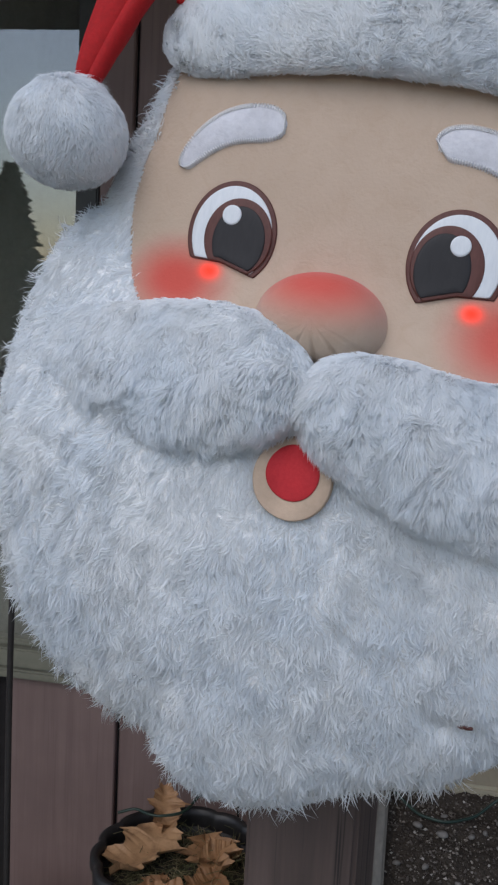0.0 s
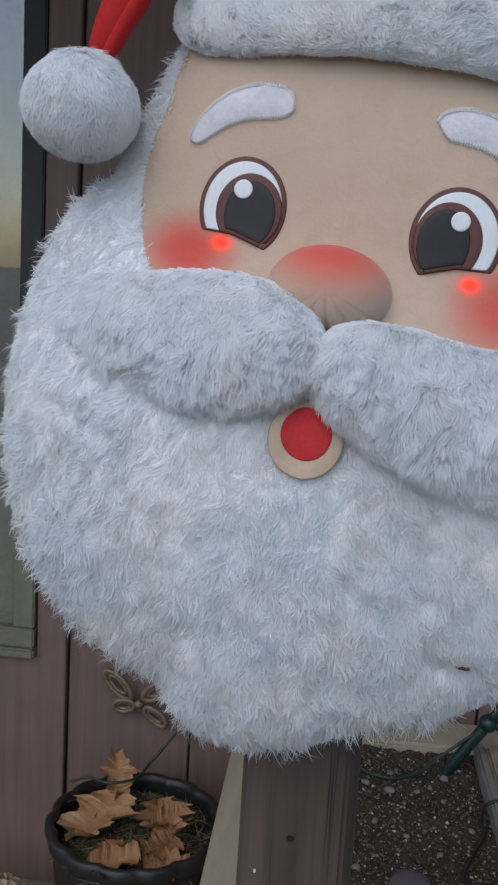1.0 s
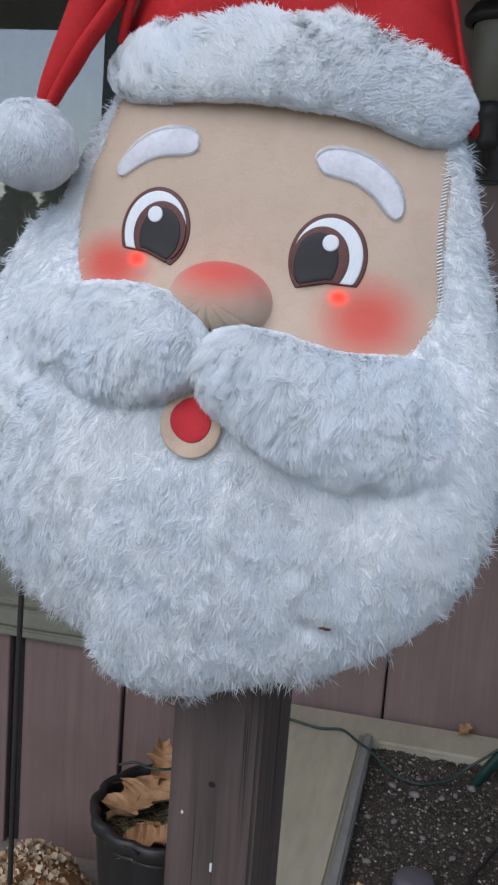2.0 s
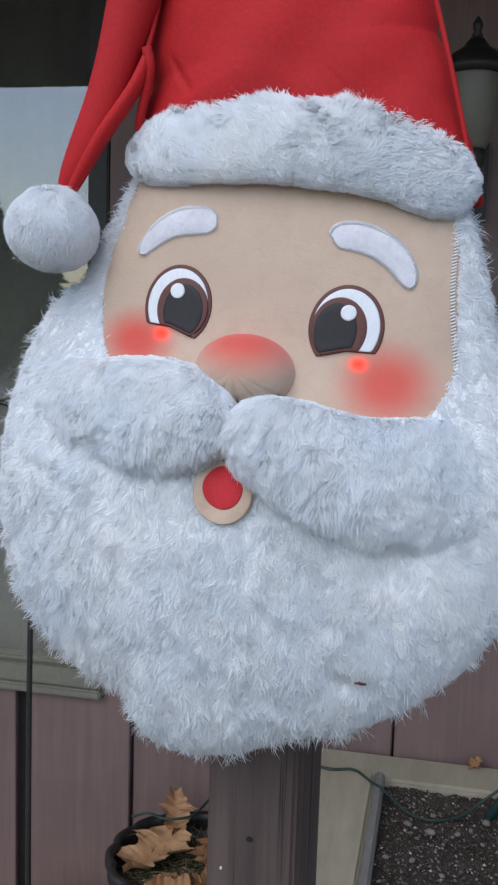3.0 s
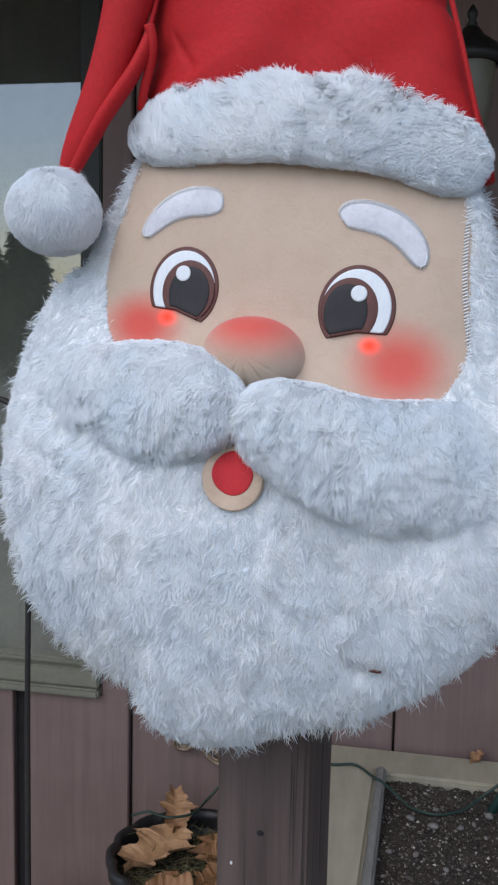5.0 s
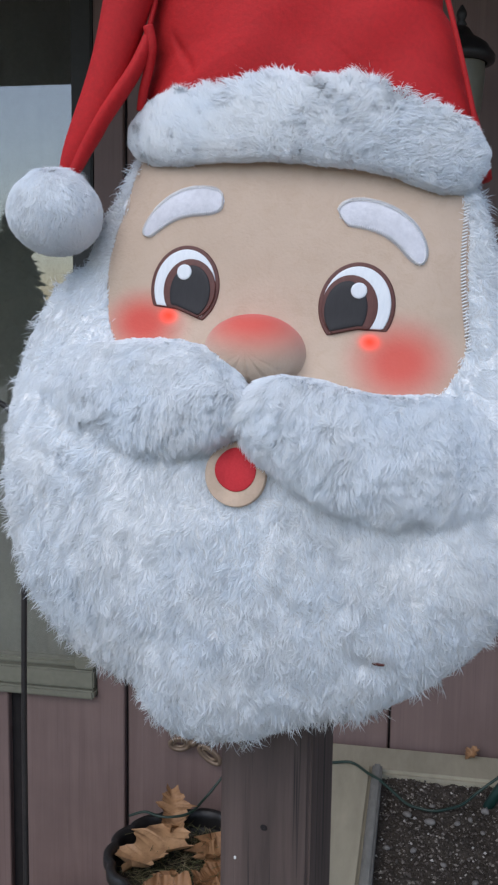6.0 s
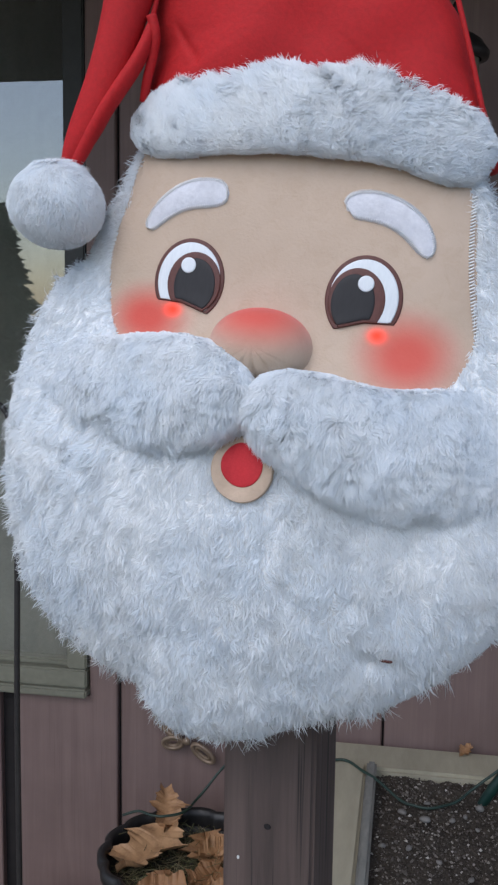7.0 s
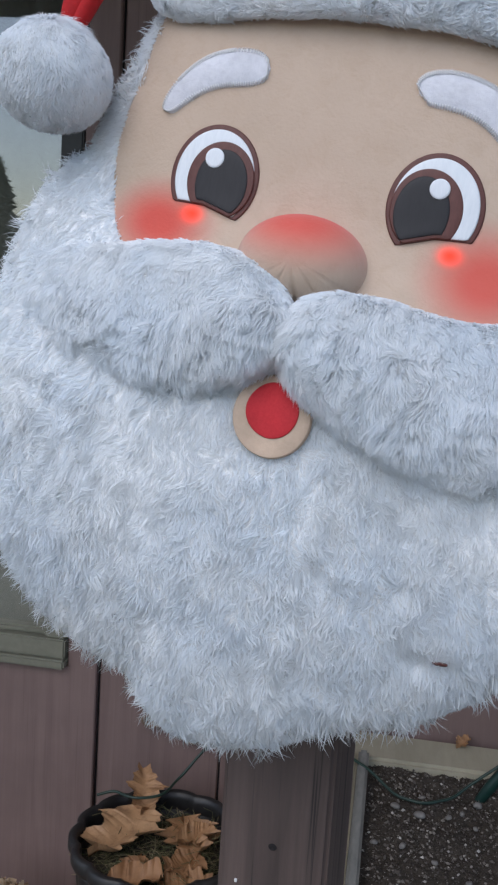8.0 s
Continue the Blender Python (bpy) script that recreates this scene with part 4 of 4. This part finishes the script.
v, f = pebble_mesh(5600, 7, (0.105, 0.41), (0.412, 1.338), 0.0008, 0.0052, 0.0)
v[:, 2] += 0.0035 + 0.005 * soft_noise(v * np.array([1, 1, 0]), 81, 40.0) - 0.004
grit = tagged(new("grit", np_mesh("grit", v, [(f, 0)], [M_PEBBLE], False)), "pale stone chips and grit scattered on dark soil", "gravel", kind="stuff")


def stone(x, y, r, flat, turn, seed):
    bm = bmesh.new()
    bmesh.ops.create_icosphere(bm, subdivisions=2, radius=1.0)
    for q in bm.verts:
        k = 1 + 0.22 * noise.noise(q.co * 1.4 + Vector((seed * 3.1, 0, 0)))
        q.co = Vector((q.co.x * r * k, q.co.y * r * 0.72 * k, q.co.z * r * flat * k))
    for fc in bm.faces:
        fc.smooth = True
    ob = part("stone", bm, M_STONE, None)
    ob.matrix_world = pose(x, y, r * flat * 0.55, 0, 0, turn)
    return tagged(ob, "small rounded grey pebble lying on dark soil", "stone", group="stones in the planter")


for k, (x, y, r) in enumerate(((0.215, 1.141, 0.013), (0.273, 1.148, 0.008), (0.301, 1.169, 0.007), (0.165, 1.165, 0.011), (0.125, 1.02, 0.008), (0.18, 1.02, 0.008), (0.325, 1.12, 0.007),
                               (0.24, 0.98, 0.007), (0.14, 0.86, 0.009), (0.30, 0.93, 0.008), (0.37, 1.02, 0.008), (0.335, 1.21, 0.010), (0.22, 1.215, 0.008))):
    stone(x, y, r, 0.5 + 0.1 * (k % 3), 47 * k, k)


# ---- leaves ----
def oak_leaf(name, length, seed, m, label, curl=0.25, lobes=4):
    """A dry lobed leaf: pointed lobes on both sides of a raised midrib, cupped and curled."""
    rng = np.random.default_rng(seed)
    n, across = 130, 9
    t = np.linspace(0, 1, n)
    ph = rng.random() * 0.4
    lob = np.abs(np.sin(np.pi * (t * lobes + ph + 0.12 * np.sin(t * 9 + seed))))
    teeth = 0.10 * np.abs(np.sin(np.pi * (t * lobes * 3 + 0.5))) ** 4
    env = np.sin(np.pi * np.clip(t * 0.90 + 0.06, 0, 1)) ** 0.6
    tall = 1 + 0.22 * np.sin(t * 13 + seed)
    half_l = 0.35 * length * env * tall * (0.60 + 0.32 * lob ** 0.7 + 0.12 * lob ** 14 + teeth) * (1 + 0.10 * rng.normal())
    half_r = 0.35 * length * env * tall * (0.60 + 0.32 * np.roll(lob, 6) ** 0.7 + 0.12 * np.roll(lob, 6) ** 14 + teeth) * (1 + 0.10 * rng.normal())
    half_l[t < 0.14] = half_r[t < 0.14] = 0.006 * length + 0.02 * length * t[t < 0.14]
    s = np.linspace(-1, 1, across)
    w = np.where(s[None] < 0, half_l[:, None], half_r[:, None]) * s[None]
    y = t[:, None] * length + np.abs(s)[None] * 0.06 * length * (lob[:, None] - 0.2) * (t[:, None] > 0.14)
    x = w + 0.05 * length * np.sin(t * 3 + seed)[:, None]
    z = curl * length * (0.5 * s[None] ** 2 + 0.35 * (t[:, None] - 0.5) ** 2) * (0.6 + 0.8 * rng.random())
    p = np.stack(np.broadcast_arrays(x, y, z), -1).reshape(-1, 3)
    p[:, 2] += 0.035 * length * soft_noise(p / length, seed, 9.0) - 0.02 * length * np.exp(-(np.tile(s, n) / 0.15) ** 2)
    q = p - np.array([0, 0, 0.0008])
    i = (np.arange(n - 1)[:, None] * across + np.arange(across - 1)[None]).ravel()
    f = np.c_[i, i + 1, i + across + 1, i + across]
    ob = new(name, np_mesh(name, np.vstack([p, q]), [(f, 0), (f[:, ::-1] + len(p), 0)], [M_LEAF]))
    ob.matrix_world = m
    return tagged(ob, label, "leaf", group="fallen oak leaves")


# ---- flower pot ----
PX, PY, PR = -0.330, 1.175, 0.192


def flutes(a):
    return 1 + 0.05 * np.abs(np.sin(a * 7)) ** 0.7


pot = tagged(empty("flower_pot", (PX, PY, GROUND)), "black plastic fluted flower pot holding dry leaves and soil", "pot")
v, f = lathe([(0.0005, GROUND + 0.004), (0.135, GROUND), (0.142, GROUND + 0.01), (0.165, -0.34), (0.176, -0.20), (0.176, -0.19), (0.170, -0.19), (0.160, -0.33), (0.0005, -0.34)], 126, flutes)
in_thing(pot, np_mesh("vessel", v + np.array([PX, PY, 0]), [(f, 0)], [M_POT]), "vessel", None)
v, f = lathe([(0.175, -0.1895), (0.186, -0.184), (0.191, -0.172), (0.190, -0.150), (0.183, -0.145), (0.173, -0.149), (0.170, -0.165), (0.171, -0.1895)], 126, flutes)
in_thing(pot, np_mesh("rim", v + np.array([PX, PY, 0]), [(f, 0)], [M_POT]), "rim", None)
v, f = lathe([(0.0005, -0.205), (0.06, -0.203), (0.12, -0.208), (0.168, -0.215)], 60)
v[:, 2] += 0.008 * soft_noise(v, 91, 60.0) + 0.003 * np.random.default_rng(3).normal(size=len(v))
pot_soil = tagged(new("potting_soil", np_mesh("potting_soil", v + np.array([PX, PY, 0]), [(f, 0)], [M_SOIL])), "dark soil and debris inside the pot", "soil", kind="stuff")


def straw(name, count, centre, radius, z, length, seed, mat, lift=0.35, width=0.0014):
    """Bent dry stalks lying crosswise."""
    rng = np.random.default_rng(seed)
    a, r = rng.random(count) * 6.28, radius * np.sqrt(rng.random(count))
    p = np.stack([centre[0] + r * np.cos(a), centre[1] + r * np.sin(a), z + 0.012 * rng.random(count)], 1)
    h = rng.random(count) * 6.28
    d = np.stack([np.cos(h), np.sin(h), lift * rng.normal(size=count)], 1) * (length * (0.4 + 0.8 * rng.random(count)))[:, None]
    bend = rng.normal(size=(count, 3)) * length * 0.18
    pts = np.stack([p, p + 0.33 * d + bend, p + 0.66 * d + bend, p + d], 1)
    pts[:, :, 2] = np.maximum(pts[:, :, 2], z - 0.002)
    side = np.cross(d, np.array([0, 0, 1.0]))
    side = side / (np.linalg.norm(side, axis=1)[:, None] + 1e-9) * width
    v = np.stack([pts - side[:, None] / 2, pts + side[:, None] / 2, pts + np.array([0, 0, width * 0.8])], 2).reshape(-1, 3)
    k = np.arange(count)[:, None] * 12
    f = np.concatenate([k + np.array([[3 * s + i, 3 * s + (i + 1) % 3, 3 * s + 3 + (i + 1) % 3, 3 * s + 3 + i]]) for s in range(3) for i in range(3)])
    return new(name, np_mesh(name, v, [(f, 0)], [mat]))


tagged(straw("dry_grass", 900, (PX, PY), 0.155, -0.200, 0.055, 12, M_DRYGRASS), "tangle of dry grass and needles in the pot", "dry grass", kind="stuff")
for k, (x, y, z, size, rx, ry, rz, cl) in enumerate((
        (-0.462, 1.092, -0.170, 0.205, 5, -6, -22, 0.22), (-0.400, 1.245, -0.160, 0.125, 30, 6, 14, 0.25), (-0.300, 1.300, -0.172, 0.150, -4, 10, 196, 0.28),
        (-0.415, 1.010, -0.178, 0.130, 8, 4, -78, 0.25), (-0.240, 1.165, -0.176, 0.110, 6, -14, 150, 0.35), (-0.360, 1.130, -0.186, 0.075, 4, 18, 165, 0.4),
        (-0.300, 1.040, -0.184, 0.110, 6, 12, -70, 0.35), (-0.215, 1.240, -0.182, 0.100, 8, -18, 120, 0.4))):
    oak_leaf("oak_leaf", size, 100 + k, pose(x, y, z, rx, ry, rz), "dry orange-brown lobed oak leaf lying in the flower pot", cl)
oak_leaf("oak_leaf", 0.045, 140, pose(0.300, WALL - 0.045, 0.014, 14, 8, -50), "dry brown oak leaf caught on the planter ledge against the wall", 0.5)
oak_leaf("oak_leaf", 0.060, 141, pose(0.165, 0.71, 0.004, 10, 14, 40), "brown oak leaf lying on the soil", 0.4)

# ---- dried blossom heap beside the pot ----
rng = np.random.default_rng(77)
HX, HY = -0.705, 1.215
cnt = 2600
a, r = rng.random(cnt) * 6.28, 0.17 * np.sqrt(rng.random(cnt))
hz = GROUND + 0.19 * np.clip(1 - (r / 0.18) ** 2, 0.05, 1) * (0.75 + 0.3 * rng.random(cnt))
c0 = np.stack([HX + r * np.cos(a), HY + r * np.sin(a), hz], 1)
quad = np.array([[-1, -0.7, 0.15], [1, -0.7, -0.1], [0.8, 0.8, 0.3], [-0.8, 0.9, -0.2]])
turns = np.array([np.array(Euler(rng.random(3) * 6.28).to_matrix()) for _ in range(cnt)])
v = (np.einsum("nij,kj->nki", turns, quad) * (0.004 + 0.006 * rng.random(cnt))[:, None, None] + c0[:, None]).reshape(-1, 3)
tagged(new("dried_blossom", np_mesh("dried_blossom", v, [(np.arange(cnt * 4).reshape(-1, 4), 0)], [M_PETAL])), "heap of pale papery dried blossoms on the ground", "dried flowers", kind="stuff")
v, f = lathe([(0.172, GROUND - 0.002), (0.16, GROUND + 0.04), (0.12, GROUND + 0.11), (0.06, GROUND + 0.155), (0.0005, GROUND + 0.165)], 40)
tagged(new("leaf_mulch", np_mesh("leaf_mulch", v * (1 + 0.04 * soft_noise(v, 5, 40.0))[:, None] * np.array([1, 1, 0]) + np.array([HX, HY, 0]) + v * np.array([0, 0, 1]), [(f, 0)], [M_LEAF])), "mound of brown leaf mulch under dried blossoms", "mulch", kind="stuff")
for k, (x, y, z, rz) in enumerate(((-0.66, 1.10, -0.44, 30), (-0.60, 1.12, -0.47, -60), (-0.74, 1.07, -0.45, 100), (-0.58, 1.05, -0.51, 10))):
    oak_leaf("oak_leaf", 0.10, 160 + k, pose(x, y, z, 20, 15 * (-1) ** k, rz), "dry brown oak leaf on the heap beside the pot", 0.4)

# ---- cables, stake and things in the bed ----
tagged(new("green_cable", tube([(-0.505, 1.262, -0.128), (-0.468, 1.274, -0.120), (-0.432, 1.262, -0.120), (-0.399, 1.263, -0.120), (-0.357, 1.294, -0.120), (-0.333, 1.366, -0.112), (-0.250, 1.40, -0.02), (-0.120, 1.335, 0.033),
                                (-0.028, 1.316, 0.033), (0.028, 1.327, 0.033), (0.072, 1.278, 0.034), (0.108, 1.246, 0.030), (0.160, 1.203, 0.010), (0.193, 1.187, 0.008), (0.224, 1.182, 0.008), (0.254, 1.196, 0.009), (0.285, 1.213, 0.014),
                                (0.320, 1.238, 0.034), (0.360, 1.246, 0.066), (0.395, 1.248, 0.096), (0.425, 1.248, 0.118)], 0.0034, 8, "green_cable", M_GREENCABLE)), "thin green outdoor light cable draped over planter and pot", "cable")
tagged(new("black_cable", tube([(0.62, 1.03, 0.034), (0.487, 1.068, 0.036), (0.440, 1.084, 0.038), (0.405, 1.080, 0.028), (0.393, 1.05, 0.014), (0.391, 1.002, 0.008), (0.367, 0.943, 0.007), (0.339, 0.872, 0.008), (0.338, 0.842, 0.008), (0.373, 0.831, 0.010),
                                (0.415, 0.862, 0.030), (0.470, 0.900, 0.036), (0.62, 0.95, 0.034)], 0.0036, 8, "black_cable", M_CABLE)), "black rubber cable looped across soil and planter edge", "cable", group="black cables")
tagged(new("black_cable", tube([(0.62, 0.87, 0.034), (0.469, 0.845, 0.037), (0.425, 0.828, 0.034), (0.390, 0.822, 0.014), (0.348, 0.798, 0.008), (0.328, 0.774, 0.008), (0.322, 0.730, 0.008), (0.305, 0.700, 0.014), (0.296, 0.735, 0.030), (0.280, 0.762, 0.036),
                                (0.262, 0.762, 0.034), (0.257, 0.733, 0.022), (0.262, 0.690, 0.010), (0.28, 0.62, 0.007)], 0.0036, 8, "black_cable", M_CABLE)), "black rubber cable coiled on soil beside the dome", "cable", group="black cables")

stake = tagged(empty("light_stake", (0.346, 1.254, 0.0)), "leaning dark green plastic light stake with round collar", "stake")
in_thing(stake, tube([(0.338, 1.256, -0.02), (0.365, 1.254, 0.030), (0.420, 1.250, 0.118)], [0.011, 0.013, 0.013], 16, "spike", M_STAKE), "spike", None)
v, f = lathe([(0.0005, -0.018), (0.012, -0.017), (0.019, -0.009), (0.021, 0.0), (0.019, 0.009), (0.012, 0.017), (0.0005, 0.018)], 24)
tilt = np.array(Matrix.Rotation(radians(32), 3, "Y"))
in_thing(stake, np_mesh("collar", v @ tilt.T + np.array([0.423, 1.250, 0.123]), [(f, 0)], [M_STAKE]), "collar", None)
in_thing(stake, tube([(0.424, 1.250, 0.126), (0.470, 1.246, 0.195), (0.540, 1.240, 0.300)], [0.010, 0.011, 0.011], 14, "upper_rod", M_STAKE), "upper_rod", None)
in_thing(stake, tube([(0.426, 1.250, 0.122), (0.490, 1.240, 0.120), (0.600, 1.225, 0.124)], [0.010, 0.013, 0.014], 14, "side_arm", M_STAKE), "side_arm", None)
in_thing(stake, box((0.476, 1.218, 0.126), (0.545, 1.226, 0.168), 0.003), "tag", M_PAPER, "white plastic tag")
v, f = lathe([(0.038, -0.02), (0.039, 0.01), (0.038, 0.028), (0.033, 0.039), (0.022, 0.046), (0.0005, 0.048)], 40)
tagged(new("plastic_dome", np_mesh("plastic_dome", v + np.array([0.232, 0.785, 0.0]), [(f, 0)], [M_DOME])), "smoky grey plastic dome cap standing in the soil", "light cap")
plug = tagged(empty("plug", (0.473, 1.235, RT)), "black plug with a pale curled tape on the planter edge", "plug")
in_thing(plug, box((0.452, 1.222, RT + 0.001), (0.484, 1.246, RT + 0.018), 0.004), "body", M_CABLE)
in_thing(plug, tube([(0.476, 1.205, RT + 0.006), (0.500, 1.200, RT + 0.012), (0.508, 1.216, RT + 0.020), (0.488, 1.224, RT + 0.020), (0.474, 1.212, RT + 0.012)], 0.005, 8, "tape", M_PETAL), "tape", None, "pale beige tape")

# ---- pole ----
pole = tagged(empty("garden_pole", (-0.659, 1.0, GROUND)), "thin black iron garden pole with a hooked top", "pole")
in_thing(pole, tube([(-0.659, 1.0, GROUND - 0.02), (-0.658, 1.0, 0.0), (-0.656, 1.0, 0.3), (-0.650, 1.0, 0.62), (-0.651, 1.0, 0.80), (-0.668, 1.0, 0.875), (-0.710, 1.0, 0.906), (-0.752, 1.0, 0.895), (-0.772, 1.0, 0.85)], 0.0062, 12, "shaft", M_IRON), "shaft", None)
v, f = lathe([(0.0005, -0.012), (0.006, -0.011), (0.0095, -0.004), (0.0095, 0.004), (0.006, 0.011), (0.0005, 0.012)], 16)
in_thing(pole, np_mesh("knob", v + np.array([-0.772, 1.0, 0.845]), [(f, 0)], [M_IRON]), "knob", None)

# ---- wall ornament ----
orn = tagged(empty("wall_ornament", (-0.39, WALL - 0.006, -0.02)), "brown-gilt metal butterfly ornament with looped wings on the siding", "ornament")
for cx, cz, tilt_, rr_ in ((-0.431, -0.030, 8, (0.026, 0.017)), (-0.350, -0.052, -38, (0.034, 0.016)), (-0.448, 0.024, -46, (0.046, 0.020)), (-0.345, 0.018, 32, (0.044, 0.020))):
    ct, st_ = math.cos(radians(tilt_)), math.sin(radians(tilt_))

    def ring_of(k, lift):
        out = []
        for q in np.linspace(0, 2 * np.pi, 16, endpoint=False):
            ex, ez = k * rr_[0] * math.cos(q), k * rr_[1] * math.sin(q)
            out.append((cx + ex * ct - ez * st_, WALL - lift - 0.004 * math.sin(q), cz + ex * st_ + ez * ct))
        return out
    in_thing(orn, tube(ring_of(1.0, 0.020), 0.0058, 10, "wing", M_BRONZE, True), "wing", None)
    in_thing(orn, tube(ring_of(0.62, 0.017), 0.0045, 10, "inner_loop", M_BRONZE, True), "inner_loop", None)
v, f = lathe([(0.0005, 0.008), (0.007, 0.007), (0.010, 0.0), (0.008, -0.006), (0.004, -0.013)], 20)
in_thing(orn, np_mesh("hub", v @ np.array([[1, 0, 0], [0, 0, -1], [0, 1, 0]]).T * 1.1 + np.array([-0.393, WALL - 0.022, -0.022]), [(f, 0)], [M_BRONZE]), "hub", None)

# ---- wall lantern ----
LX, LY = 0.216, 1.28
lantern = tagged(empty("wall_lantern", (LX, LY, 1.40)), "black carriage wall lantern with cream frosted glass", "lantern")


def turned(name, profile, mat, parent, steps=36, label=""):
    v, f = lathe(profile, steps)
    return in_thing(parent, np_mesh(name, v + np.array([LX, LY, 0]), [(f, 0)], [mat]), name, None, label)


cap = turned("cap", [(0.056, 1.618), (0.071, 1.620), (0.073, 1.632), (0.066, 1.642), (0.062, 1.646), (0.056, 1.656), (0.042, 1.666), (0.028, 1.674), (0.020, 1.686), (0.015, 1.692), (0.0005, 1.694)], M_IRON, lantern)
turned("finial", [(0.006, 1.692), (0.012, 1.698), (0.007, 1.706), (0.011, 1.716), (0.010, 1.724), (0.004, 1.734), (0.0005, 1.738)], M_IRON, cap, 20)
turned("glass", [(0.052, 1.618), (0.053, 1.59), (0.048, 1.53), (0.038, 1.485), (0.027, 1.462), (0.0005, 1.460)], M_LAMPGLASS, lantern, 40, "cream frosted glass bowl")
turned("base", [(0.0005, 1.372), (0.016, 1.376), (0.024, 1.392), (0.019, 1.412), (0.030, 1.440), (0.033, 1.464), (0.027, 1.470)], M_IRON, lantern)
in_thing(lantern, tube([(LX, LY, 1.385), (LX, LY + 0.04, 1.350), (LX, LY + 0.12, 1.345), (LX, LY + 0.19, 1.41)], 0.009, 10, "arm", M_IRON), "arm", None)
in_thing(lantern, box((LX - 0.045, WALL - 0.022, 1.33), (LX + 0.045, WALL - 0.004, 1.52), 0.006), "backplate", M_IRON)

# ---- paper tag behind the beard ----
tag = tagged(empty("paper_tag", (0.285, 0.0, 0.86)), "white printed care card hanging behind the plush beard", "tag")
tag.matrix_world = pose(0.325, 0.0, 0.912, 0, 28, -8)
part("card", box((-0.045, -0.0006, -0.055), (0.045, 0.0006, 0.035), 0.0004, 1), M_PAPER, tag)
for k in range(9):
    part("text_bar", box((-0.036, -0.0012, 0.022 - k * 0.008), (0.036 - 0.006 * (k % 3), -0.0008, 0.0232 - k * 0.008)), M_INK, tag, "line of small grey print")


# ---- conifers across the yard, behind the viewer ----
def conifer(x, y, height, seed):
    rng = np.random.default_rng(seed)
    tree = tagged(empty("conifer", (x, y, GROUND)), "dark green conifer standing in the yard facing the window", "tree", group="conifers in the yard")
    v, f = lathe([(0.16, -0.1), (0.12, height * 0.3), (0.05, height * 0.8), (0.005, height)], 10)
    part("trunk", np_mesh("trunk", v, [(f, 0)], [M_BARK]), None, tree)
    n = 2600
    t = rng.random(n) ** 0.8
    h = 0.6 + (height - 0.7) * t
    tier = 0.75 + 0.35 * np.abs(np.sin(h * 5.5))
    r = (1 - t) ** 0.85 * height * 0.26 * tier * np.sqrt(rng.random(n))
    a = rng.random(n) * 6.28
    p = np.stack([r * np.cos(a), r * np.sin(a), h - 0.25 * r], 1)
    d = np.stack([np.cos(a), np.sin(a), -0.35 + 0.3 * rng.normal(size=n)], 1)
    s = np.stack([-np.sin(a), np.cos(a), 0.5 * rng.normal(size=n)], 1)
    k = (0.10 + 0.12 * rng.random(n))[:, None]
    v = np.stack([p - d * k, p + s * k * 0.45, p + d * k, p - s * k * 0.45], 1).reshape(-1, 3)
    part("crown", np_mesh("crown", v, [(np.arange(n * 4).reshape(-1, 4), 0)], [M_NEEDLE], False), None, tree)


for x, y, hgt, sd in ((-7.4, -13.0, 3.7, 1), (-11.0, -18.5, 4.4, 2)):
    conifer(x, y, hgt, sd)
